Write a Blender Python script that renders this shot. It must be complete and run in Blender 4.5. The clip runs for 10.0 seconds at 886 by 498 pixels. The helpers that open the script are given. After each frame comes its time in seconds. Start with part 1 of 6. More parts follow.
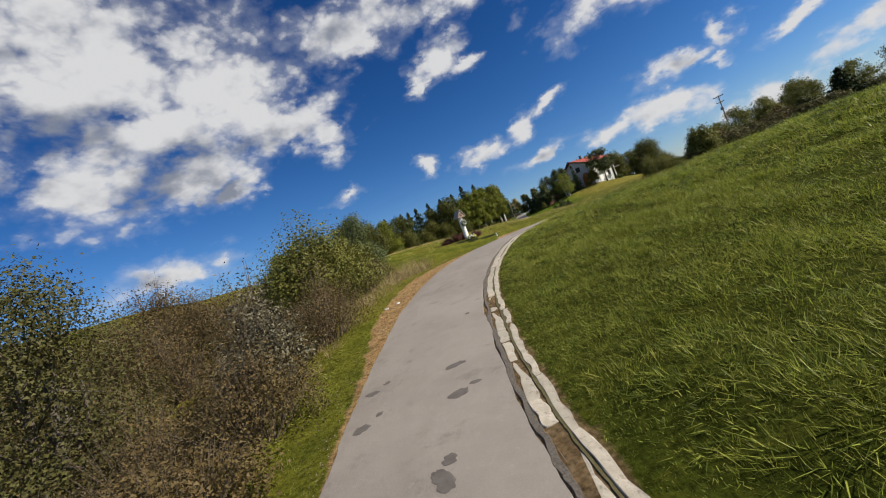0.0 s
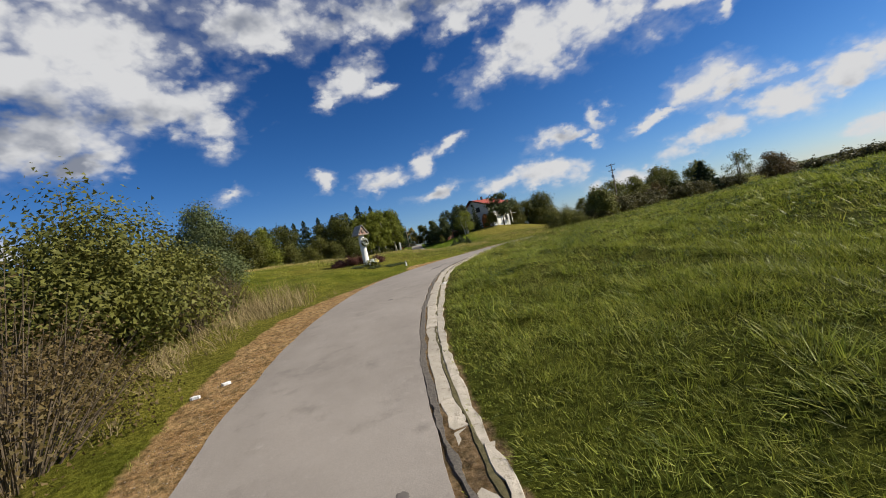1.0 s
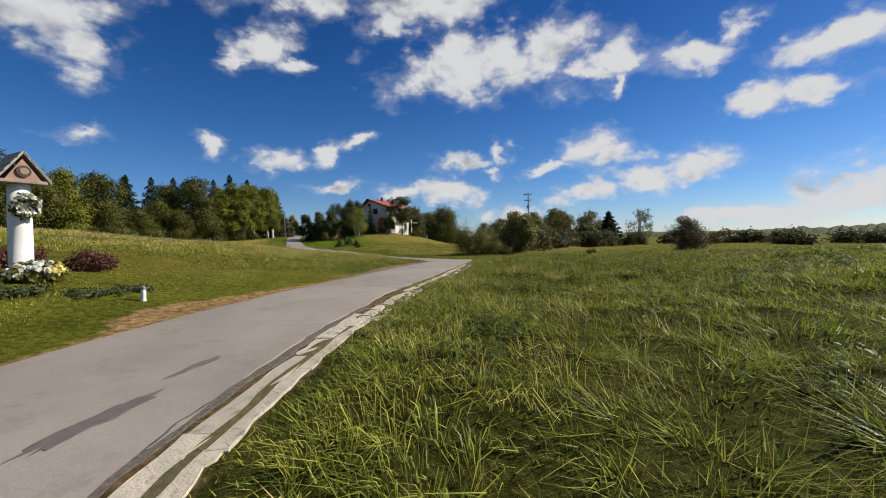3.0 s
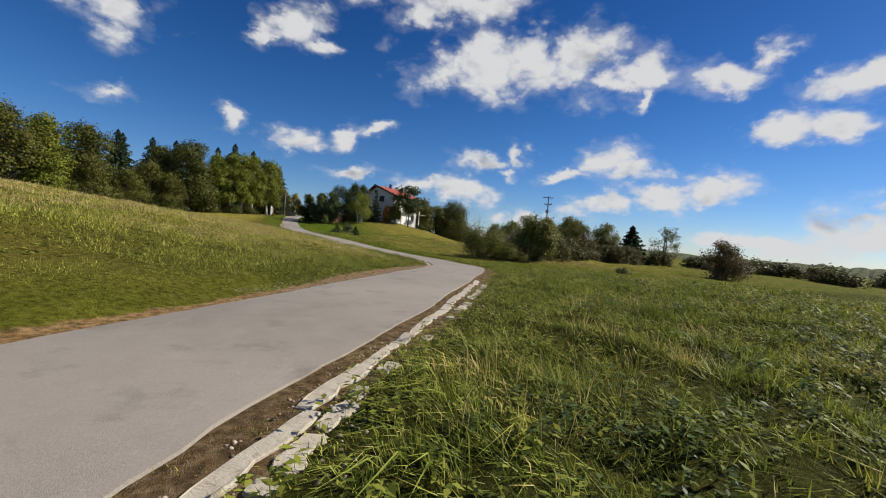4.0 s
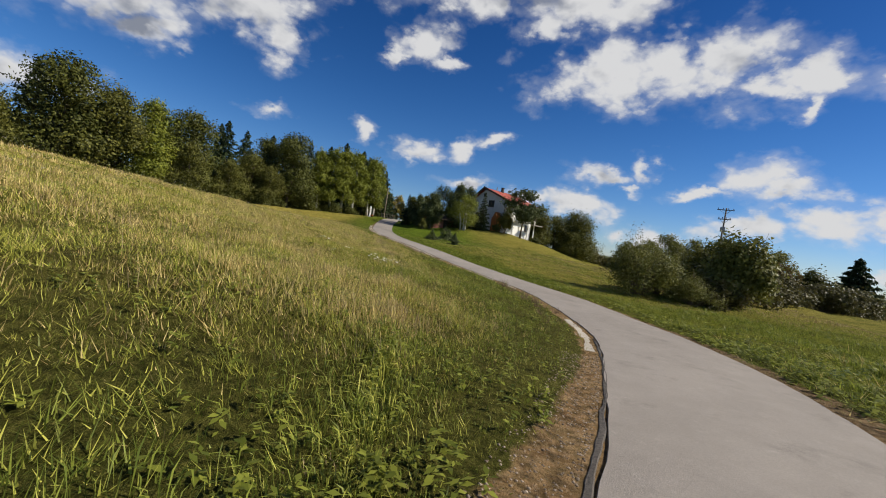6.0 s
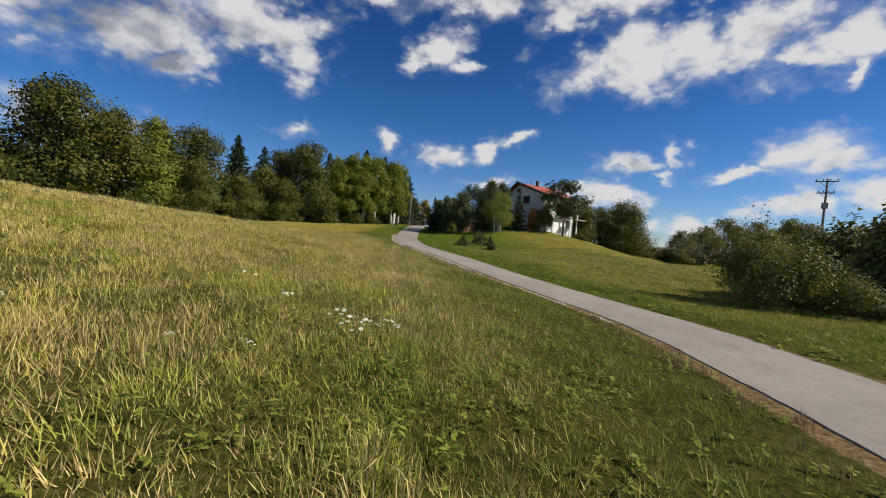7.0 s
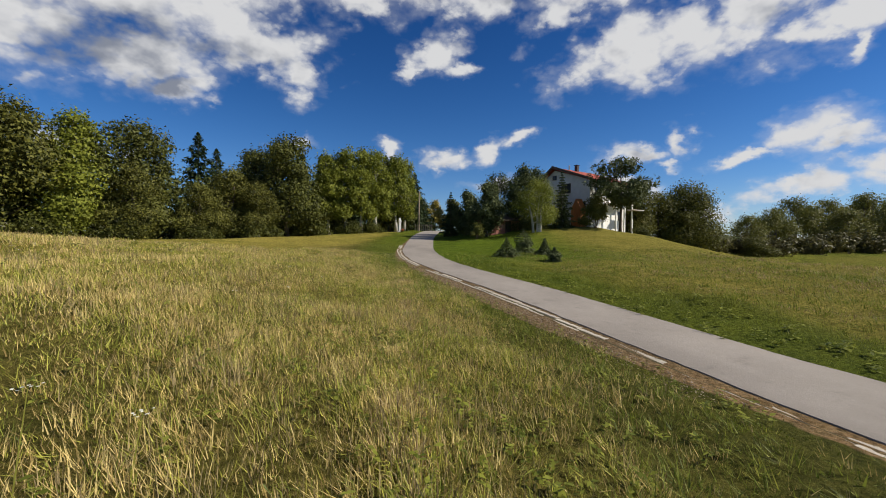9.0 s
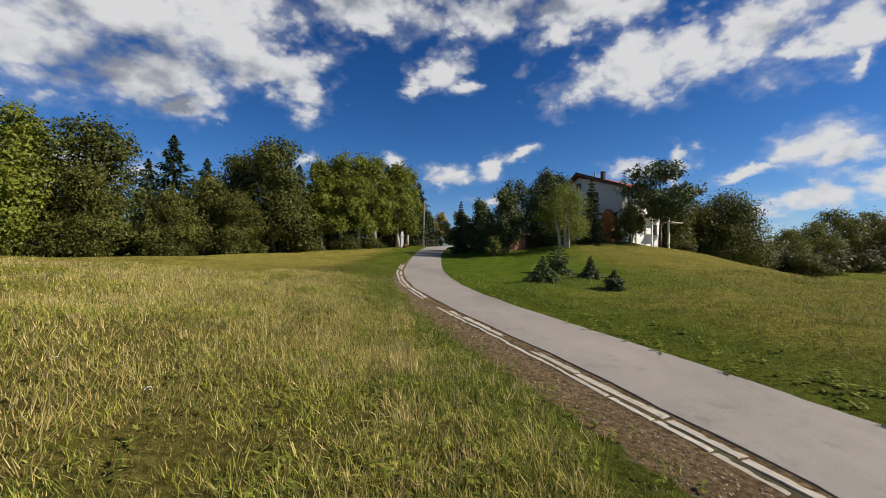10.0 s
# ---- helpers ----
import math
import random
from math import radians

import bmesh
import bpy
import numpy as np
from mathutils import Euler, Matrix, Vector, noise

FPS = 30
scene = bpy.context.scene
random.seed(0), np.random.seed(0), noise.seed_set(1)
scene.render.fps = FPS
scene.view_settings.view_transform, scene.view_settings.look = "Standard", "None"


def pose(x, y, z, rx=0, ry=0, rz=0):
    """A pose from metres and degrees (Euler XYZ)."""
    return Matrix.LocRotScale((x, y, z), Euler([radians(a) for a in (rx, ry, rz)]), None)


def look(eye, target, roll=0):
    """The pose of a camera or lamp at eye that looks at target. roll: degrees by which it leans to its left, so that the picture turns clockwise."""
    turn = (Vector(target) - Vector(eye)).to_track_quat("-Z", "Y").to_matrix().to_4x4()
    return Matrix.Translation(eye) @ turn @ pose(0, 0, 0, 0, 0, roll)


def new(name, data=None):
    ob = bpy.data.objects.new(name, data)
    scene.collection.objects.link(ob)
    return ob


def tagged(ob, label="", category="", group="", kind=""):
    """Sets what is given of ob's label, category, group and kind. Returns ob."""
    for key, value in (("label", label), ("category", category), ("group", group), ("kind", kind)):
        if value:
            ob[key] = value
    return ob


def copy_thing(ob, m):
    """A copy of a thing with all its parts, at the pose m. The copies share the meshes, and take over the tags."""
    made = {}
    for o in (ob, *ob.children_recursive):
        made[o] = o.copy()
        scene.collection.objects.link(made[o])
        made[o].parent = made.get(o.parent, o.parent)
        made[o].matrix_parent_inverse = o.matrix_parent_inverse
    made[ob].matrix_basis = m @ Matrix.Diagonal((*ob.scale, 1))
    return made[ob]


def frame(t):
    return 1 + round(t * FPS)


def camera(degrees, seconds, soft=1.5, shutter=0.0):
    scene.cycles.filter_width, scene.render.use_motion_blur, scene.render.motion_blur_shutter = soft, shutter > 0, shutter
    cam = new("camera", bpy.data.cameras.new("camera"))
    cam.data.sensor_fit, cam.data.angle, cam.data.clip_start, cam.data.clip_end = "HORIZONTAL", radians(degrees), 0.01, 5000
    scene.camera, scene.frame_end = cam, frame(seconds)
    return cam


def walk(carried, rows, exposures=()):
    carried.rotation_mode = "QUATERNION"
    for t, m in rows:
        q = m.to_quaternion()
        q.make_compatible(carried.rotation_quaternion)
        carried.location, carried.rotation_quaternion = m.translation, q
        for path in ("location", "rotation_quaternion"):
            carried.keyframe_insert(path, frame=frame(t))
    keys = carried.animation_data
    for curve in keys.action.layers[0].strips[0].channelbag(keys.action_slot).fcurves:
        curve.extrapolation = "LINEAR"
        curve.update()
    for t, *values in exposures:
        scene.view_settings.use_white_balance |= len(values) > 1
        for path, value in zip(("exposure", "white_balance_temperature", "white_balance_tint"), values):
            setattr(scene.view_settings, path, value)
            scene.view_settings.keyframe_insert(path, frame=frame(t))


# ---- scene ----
cam = camera(94.4, 10.0, soft=1.0)
PATH = [
    (0, (0.353, 3.856, 2.559), (0.313, 5.855, 2.578), -21.1),
    (0.5, (-0.194, 7.977, 2.756), (0.092, 9.957, 2.754), -18.0),
    (1, (-0.036, 12.081, 2.978), (0.476, 14.015, 2.965), -12.9),
    (1.5, (0.785, 16.352, 3.111), (1.465, 18.233, 3.088), -9.5),
    (2, (2.048, 20.486, 3.216), (2.887, 22.301, 3.187), -7.6),
    (2.5, (3.735, 24.271, 3.333), (4.69, 26.027, 3.291), -4.3),
    (4, (9.451, 34.262, 3.63), (10.427, 36.006, 3.564), 4.9),
    (4.5, (11.494, 37.942, 3.677), (12.422, 39.711, 3.584), 9.4),
    (5, (13.13, 41.803, 3.655), (13.904, 43.644, 3.558), 13.7),
    (5.5, (14.648, 45.83, 3.65), (15.245, 47.737, 3.564), 11.7),
    (6, (16.009, 49.946, 3.633), (16.496, 51.884, 3.559), 8.7),
    (7.5, (18.056, 62.813, 3.871), (18.351, 64.789, 3.796), 2.7),
    (8, (18.372, 67.13, 3.939), (18.67, 69.106, 3.847), 1.1),
    (8.5, (18.493, 71.592, 3.991), (18.795, 73.567, 3.907), 0.5),
    (9, (18.625, 76.132, 4.046), (18.925, 78.109, 3.991), 0.4),
    (9.5, (18.906, 80.385, 4.14), (19.199, 82.364, 4.11), 0.6),
    (10, (19.27, 84.563, 4.252), (19.551, 86.543, 4.27), 0.4),
]
walk(cam, [(t, look(eye, target, roll)) for t, eye, target, roll in PATH])

# ---- light: low autumn sun from the right, blue sky with cumulus ----
SUN_AZ, SUN_EL = 104.0, 36.0
sun_dir = Vector((math.sin(radians(SUN_AZ)) * math.cos(radians(SUN_EL)), math.cos(radians(SUN_AZ)) * math.cos(radians(SUN_EL)), math.sin(radians(SUN_EL))))
sun_data = bpy.data.lights.new("sun", "SUN")
sun_data.energy, sun_data.angle, sun_data.color = 5.0, radians(0.5), (1.0, 0.93, 0.81)
sun = new("sun", sun_data)
sun.matrix_world = look(sun_dir * 200, (0, 0, 0))
scene.view_settings.exposure = 0.32


def make_world():
    world = bpy.data.worlds.new("sky")
    scene.world = world
    world.use_nodes = True
    nt = world.node_tree
    nt.nodes.clear()
    add, link = nt.nodes.new, nt.links.new

    def math_node(op, a, b=None, clamp=False):
        nd = add("ShaderNodeMath")
        nd.operation, nd.use_clamp = op, clamp
        for k, v in enumerate((a, b)):
            if v is None:
                continue
            if isinstance(v, (int, float)):
                nd.inputs[k].default_value = v
            else:
                link(v, nd.inputs[k])
        return nd.outputs[0]

    sky = add("ShaderNodeTexSky")
    sky.sky_type, sky.sun_disc = "NISHITA", False
    sky.sun_elevation, sky.sun_rotation = radians(SUN_EL), radians(SUN_AZ)
    sky.altitude, sky.air_density, sky.dust_density, sky.ozone_density = 900, 1.0, 0.35, 2.5
    hue = add("ShaderNodeHueSaturation")
    hue.inputs["Saturation"].default_value, hue.inputs["Value"].default_value = 1.16, SKY_GAIN
    tint = add("ShaderNodeMix")
    tint.data_type, tint.blend_type = "RGBA", "MULTIPLY"
    tint.inputs["Factor"].default_value, tint.inputs["B"].default_value = 1.0, (0.79, 0.955, 1.31, 1)
    link(sky.outputs[0], tint.inputs["A"])
    link(tint.outputs["Result"], hue.inputs["Color"])

    coord = add("ShaderNodeTexCoord")
    sep = add("ShaderNodeSeparateXYZ")
    link(coord.outputs["Generated"], sep.inputs[0])
    x, y, z = sep.outputs
    az = math_node("MULTIPLY", math_node("ARCTAN2", x, y), 180 / math.pi)
    el = math_node("MULTIPLY", math_node("ARCSINE", z), 180 / math.pi)
    flat = add("ShaderNodeCombineXYZ")
    link(x, flat.inputs[0])
    link(y, flat.inputs[1])
    link(math_node("MULTIPLY", z, 1.5), flat.inputs[2])

    def fbm(scale, detail, rough, shift, rise=0.0):
        off = add("ShaderNodeVectorMath")
        off.operation = "MULTIPLY_ADD"
        link(flat.outputs[0], off.inputs[0])
        off.inputs[1].default_value = (1, 1, 1)
        off.inputs[2].default_value = (shift, shift * 0.7, shift * 0.3 + rise)
        tex = add("ShaderNodeTexNoise")
        tex.inputs["Scale"].default_value, tex.inputs["Detail"].default_value, tex.inputs["Roughness"].default_value = scale, detail, rough
        link(off.outputs[0], tex.inputs["Vector"])
        return tex

    # the place in degrees, pushed about at two scales so that no outline stays round
    warp, curl = fbm(5.5, 3, 0.55, 7.0), fbm(19.0, 4, 0.6, 3.0)
    wsep, csep = add("ShaderNodeSeparateColor"), add("ShaderNodeSeparateColor")
    link(warp.outputs["Color"], wsep.inputs[0])
    link(curl.outputs["Color"], csep.inputs[0])

    def pushed(base, k, coarse, fine):
        a = math_node("MULTIPLY", math_node("SUBTRACT", wsep.outputs[k], 0.5), coarse)
        b = math_node("MULTIPLY", math_node("SUBTRACT", csep.outputs[k], 0.5), fine)
        return math_node("ADD", base, math_node("ADD", a, b))

    place = add("ShaderNodeCombineXYZ")
    link(pushed(az, 0, 9.0, 4.5), place.inputs[0])
    link(pushed(el, 1, 5.0, 3.2), place.inputs[1])
    nearest = None

    def cloud(a, e, w, h, turn=0.0, thin=0.0):
        nonlocal nearest
        mp = add("ShaderNodeMapping")
        mp.vector_type = "TEXTURE"
        mp.inputs["Location"].default_value = (a, e, 0)
        mp.inputs["Rotation"].default_value = (0, 0, radians(turn))
        mp.inputs["Scale"].default_value = (w, h, 1)
        link(place.outputs[0], mp.inputs["Vector"])
        ln = add("ShaderNodeVectorMath")
        ln.operation = "LENGTH"
        link(mp.outputs[0], ln.inputs[0])
        far = math_node("ADD", ln.outputs["Value"], thin) if thin else ln.outputs["Value"]
        if nearest is None:
            nearest = far
        else:
            nearest = math_node("SMOOTH_MIN", nearest, far)
            nt.nodes[-1].inputs[2].default_value = 0.22

    # azimuth and elevation, half width and half height in degrees, turn, thinness
    # the great bank
    cloud(-34, 32, 17, 8.5, -4)
    cloud(-21, 26.5, 11, 5.4, 6)
    cloud(-31, 24, 11, 5.0, 6)
    cloud(-15, 22.5, 7.5, 3.6, 2)
    cloud(-10.5, 19.8, 2.8, 3.2, -30)
    cloud(-28, 19.5, 8.5, 3.6, 12)
    cloud(-24, 16.8, 4.8, 1.9, 8)
    cloud(-39, 21, 9, 4.2, 8)
    cloud(-34, 8.7, 6.0, 2.0, 8)
    # high veils
    cloud(-2, 30.5, 8, 3.2, 4, 0.1)
    cloud(12, 30.5, 10, 2.8, 0, 0.05)
    cloud(27, 30.0, 13, 3.0, -2)
    cloud(24, 27.0, 5, 2.0, 10, 0.15)
    # one puff by itself
    cloud(7.6, 24.2, 3.6, 2.2, 8)
    cloud(11, 22.3, 2.6, 0.9, -4, 0.1)
    cloud(4.6, 22.4, 2.0, 1.1, 20, 0.1)
    # the broad heap
    cloud(27.5, 21.6, 4.4, 2.6, 8)
    cloud(32.5, 22.4, 5.4, 3.9, 4)
    cloud(38.5, 23.4, 4.4, 4.0, 0)
    cloud(45.0, 23.6, 4.4, 4.4, 0)
    cloud(49.4, 21.2, 2.8, 1.6, 0)
    cloud(53.2, 21.0, 3.0, 2.2, 0)
    cloud(52.9, 18.2, 1.0, 1.7, 0, 0.1)
    # towards the sun
    cloud(62.8, 19.9, 4.2, 1.7, -4)
    cloud(66.2, 21.6, 2.4, 1.5, 20, 0.1)
    cloud(74.5, 18.9, 7.0, 1.5, 4)
    cloud(67.4, 14.6, 3.6, 1.9, 4)
    cloud(71.8, 14.3, 4.0, 1.3, 0)
    # middle height
    cloud(33.6, 10.0, 3.6, 1.5, 2)
    cloud(38.6, 12.0, 1.8, 2.1, 0)
    cloud(37.0, 8.6, 2.6, 0.8, 4, 0.15)
    cloud(45.6, 9.2, 3.2, 0.9, 4)
    cloud(50.0, 11.0, 3.6, 2.2, 0)
    cloud(53.8, 9.8, 3.4, 1.4, -6)
    cloud(50.0, 5.4, 6.5, 1.5, 6)
    cloud(56.5, 7.2, 4.6, 1.8, 6)
    cloud(61.6, 8.4, 3.8, 1.9, -4)
    cloud(14.6, 11.9, 2.8, 1.3, 24)
    cloud(19.2, 13.4, 3.0, 0.9, 14)
    cloud(8.7, 10.7, 3.0, 1.5, 6)
    cloud(1.0, 12.1, 1.5, 1.1, 20)
    cloud(-10, 12.4, 3.4, 0.9, 6, 0.4)
    cloud(16.5, 7.9, 4.6, 1.0, 6, 0.1)
    # low over the horizon
    cloud(25.0, 6.9, 3.2, 1.3, 0)
    cloud(30.5, 6.0, 4.4, 1.7, 0)
    cloud(40.4, 3.3, 3.6, 1.8, 0)
    cloud(66, 2.2, 6.0, 1.3, 6)
    cloud(75, 4.0, 7.0, 2.2, 6)
    # beyond the view
    cloud(110, 14, 22, 5, 0)
    cloud(175, 24, 28, 7, 0)
    cloud(-95, 22, 24, 7, 0)
    cloud(-140, 12, 20, 4, 0)
    cloud(40, 62, 26, 10, 0)
    cloud(-100, 55, 30, 9, 0)

    bright, nearest = nearest, None
    # heavy grey undersides
    cloud(-31, 20.0, 12, 4.4, 10)
    cloud(-25, 17.2, 5, 1.7, 6)
    cloud(-42, 25, 9, 6, 0)
    cloud(20, 30.5, 9, 2.0, 0)
    heavy = math_node("MULTIPLY", math_node("MAXIMUM", math_node("SUBTRACT", 1.1, nearest), 0.0), 1.3)
    nearest = bright

    puff = fbm(9.0, 8, 0.52, 0.0)
    wisp = fbm(3.6, 6, 0.62, 21.0)
    billow = add("ShaderNodeTexVoronoi")
    billow.feature = "SMOOTH_F1"
    for key, value in (("Scale", 17.0), ("Detail", 2.0), ("Roughness", 0.55), ("Smoothness", 0.35)):
        billow.inputs[key].default_value = value
    bent = add("ShaderNodeVectorMath")
    bent.operation = "MULTIPLY_ADD"
    link(curl.outputs["Color"], bent.inputs[0])
    bent.inputs[1].default_value = (0.05, 0.05, 0.05)
    link(flat.outputs[0], bent.inputs[2])
    link(bent.outputs[0], billow.inputs["Vector"])
    lobe = math_node("MULTIPLY", math_node("SUBTRACT", 0.42, billow.outputs["Distance"]), 0.75)
    rag = math_node("ADD", math_node("MULTIPLY", math_node("SUBTRACT", puff.outputs[0], 0.5), 1.5), math_node("MULTIPLY", math_node("SUBTRACT", wisp.outputs[0], 0.52), 0.7))
    body = math_node("ADD", math_node("ADD", math_node("SUBTRACT", 1.34, nearest), rag), lobe)
    cover = add("ShaderNodeMapRange")
    cover.interpolation_type = "SMOOTHSTEP"
    cover.inputs[1].default_value, cover.inputs[2].default_value = -0.26, 0.62
    link(body, cover.inputs[0])
    # thin shreds round the edges
    shred = add("ShaderNodeMapRange")
    shred.interpolation_type = "SMOOTHSTEP"
    shred.inputs[1].default_value, shred.inputs[2].default_value = -0.6, 0.5
    link(math_node("ADD", body, math_node("MULTIPLY", math_node("SUBTRACT", wisp.outputs[0], 0.5), 1.6)), shred.inputs[0])
    veil = math_node("MAXIMUM", cover.outputs[0], math_node("MULTIPLY", shred.outputs[0], 0.30))
    # tops catch the sun, undersides and thick middles turn grey
    relief = math_node("SUBTRACT", fbm(9.0, 4, 0.5, 0.0, 0.05).outputs[0], fbm(9.0, 4, 0.5, 0.0).outputs[0])
    thick = add("ShaderNodeMapRange")
    thick.interpolation_type = "SMOOTHSTEP"
    thick.inputs[1].default_value, thick.inputs[2].default_value = 0.22, 1.5
    shade = fbm(4.0, 5, 0.55, 13.0)
    lump = math_node("ADD", math_node("MULTIPLY", relief, 3.4), math_node("MULTIPLY", math_node("SUBTRACT", shade.outputs[0], 0.5), 1.7))
    link(math_node("ADD", math_node("ADD", math_node("MULTIPLY", body, 0.3), lump), heavy), thick.inputs[0])
    tone = add("ShaderNodeMix")
    tone.data_type = "RGBA"
    tone.inputs["A"].default_value, tone.inputs["B"].default_value = (0.545, 0.547, 0.555, 1), (0.185, 0.205, 0.255, 1)
    link(thick.outputs[0], tone.inputs["Factor"])
    both = add("ShaderNodeMix")
    both.data_type = "RGBA"
    link(veil, both.inputs["Factor"])
    height = add("ShaderNodeMapRange")
    height.interpolation_type = "SMOOTHSTEP"
    height.inputs[1].default_value, height.inputs[2].default_value = 2.0, 34.0
    link(el, height.inputs[0])
    depth = add("ShaderNodeMix")
    depth.data_type = "RGBA"
    depth.inputs["A"].default_value, depth.inputs["B"].default_value = (1.30, 1.20, 1.10, 1), (0.76, 0.82, 0.88, 1)
    link(height.outputs[0], depth.inputs["Factor"])
    graded = add("ShaderNodeMix")
    graded.data_type, graded.blend_type = "RGBA", "MULTIPLY"
    graded.inputs["Factor"].default_value = 1.0
    link(hue.outputs[0], graded.inputs["A"])
    link(depth.outputs["Result"], graded.inputs["B"])
    link(graded.outputs["Result"], both.inputs["A"])
    link(tone.outputs["Result"], both.inputs["B"])
    bg, out = add("ShaderNodeBackground"), add("ShaderNodeOutputWorld")
    link(both.outputs["Result"], bg.inputs[0])
    link(bg.outputs[0], out.inputs[0])


SKY_GAIN = 0.054
make_world()

# ---- materials ----


class Mat:
    """A node material with a principled shader and a few short cuts."""

    def __init__(self, name, rough=0.8, metal=0.0):
        self.m = bpy.data.materials.new(name)
        self.m.use_nodes = True
        self.nt = self.m.node_tree
        self.b = self.nt.nodes["Principled BSDF"]
        self.b.inputs["Roughness"].default_value, self.b.inputs["Metallic"].default_value = rough, metal
        self.b.inputs["Specular IOR Level"].default_value = 0.3
        self.co = self.nt.nodes.new("ShaderNodeTexCoord").outputs["Object"]

    def node(self, kind, **ins):
        nd = self.nt.nodes.new(kind)
        for k, v in ins.items():
            self.put(nd.inputs[k.replace("_", " ")], v)
        return nd

    def put(self, socket, v):
        if isinstance(v, bpy.types.NodeSocket):
            self.nt.links.new(v, socket)
        else:
            socket.default_value = v

    def noise(self, scale, detail=4.0, rough=0.55, vector=None, stretch=None):
        vec = vector or self.co
        if stretch:
            vec = self.node("ShaderNodeMapping", Vector=vec, Scale=stretch).outputs[0]
        return self.node("ShaderNodeTexNoise", Vector=vec, Scale=scale, Detail=detail, Roughness=rough).outputs[0]

    def band(self, v, lo, hi):
        nd = self.node("ShaderNodeMapRange", Value=v)
        nd.inputs[1].default_value, nd.inputs[2].default_value = lo, hi
        return nd.outputs[0]

    def mix(self, f, a, b, mode="MIX"):
        nd = self.nt.nodes.new("ShaderNodeMix")
        nd.data_type, nd.blend_type = "RGBA", mode
        self.put(nd.inputs["Factor"], f)
        for k, v in (("A", a), ("B", b)):
            self.put(nd.inputs[k], v if isinstance(v, bpy.types.NodeSocket) else (*v, 1.0)[:4])
        return nd.outputs["Result"]

    def calc(self, op, a, b=0.0):
        nd = self.nt.nodes.new("ShaderNodeMath")
        nd.operation = op
        self.put(nd.inputs[0], a)
        self.put(nd.inputs[1], b)
        return nd.outputs[0]

    def attr(self, name):
        nd = self.nt.nodes.new("ShaderNodeAttribute")
        nd.attribute_name = name
        return nd.outputs["Fac"]

    def island(self):
        return self.nt.nodes.new("ShaderNodeNewGeometry").outputs["Random Per Island"]

    def each(self):
        return self.nt.nodes.new("ShaderNodeObjectInfo").outputs["Random"]

    def colour(self, v):
        self.put(self.b.inputs["Base Color"], v if isinstance(v, bpy.types.NodeSocket) else (*v, 1.0)[:4])
        return self

    def bump(self, height, strength=0.4, distance=0.01):
        nd = self.node("ShaderNodeBump", Height=height, Strength=strength, Distance=distance)
        self.put(self.b.inputs["Normal"], nd.outputs[0])
        return self

    def leafy(self, colour, share=0.35):
        """Lets some light through, as leaves and blades do."""
        self.colour(colour)
        self.b.inputs["Specular IOR Level"].default_value = 0.16
        tr = self.node("ShaderNodeBsdfTranslucent", Color=colour)
        mx = self.node("ShaderNodeMixShader", Fac=share)
        self.nt.links.new(self.b.outputs[0], mx.inputs[1])
        self.nt.links.new(tr.outputs[0], mx.inputs[2])
        self.nt.links.new(mx.outputs[0], self.nt.nodes["Material Output"].inputs["Surface"])
        return self


def leaf_mat(name, tones, rough=0.55, share=0.27, patch=0.25, split=0.0):
    """Foliage of three tones: each leaf its own, with patches over the crown."""
    k = Mat(name, rough)
    r, n = k.island(), k.band(k.noise(patch, 3), 0.35, 0.65)
    c = k.mix(k.band(r, split * 0.8, 0.75 - 0.3 * split), tones[0], tones[1])
    c = k.mix(k.calc("MULTIPLY", n, 0.5 if split == 0 else 0.4), c, tones[2])
    c = k.mix(k.calc("MULTIPLY", k.each(), 0.25), c, tones[1])
    return k.leafy(c, share).m


def plain_mat(name, a, b, scale=6.0, rough=0.8, bump=0.3, dist=0.01, metal=0.0, stretch=None):
    """A surface of two tones with grain at two scales."""
    k = Mat(name, rough, metal)
    big, fine = k.noise(scale, 5, stretch=stretch), k.noise(scale * 9, 4, stretch=stretch)
    f = k.calc("ADD", k.calc("MULTIPLY", k.band(big, 0.3, 0.7), 0.65), k.calc("MULTIPLY", fine, 0.35))
    return k.colour(k.mix(f, a, b)).bump(k.calc("ADD", big, k.calc("MULTIPLY", fine, 0.5)), bump, dist).m


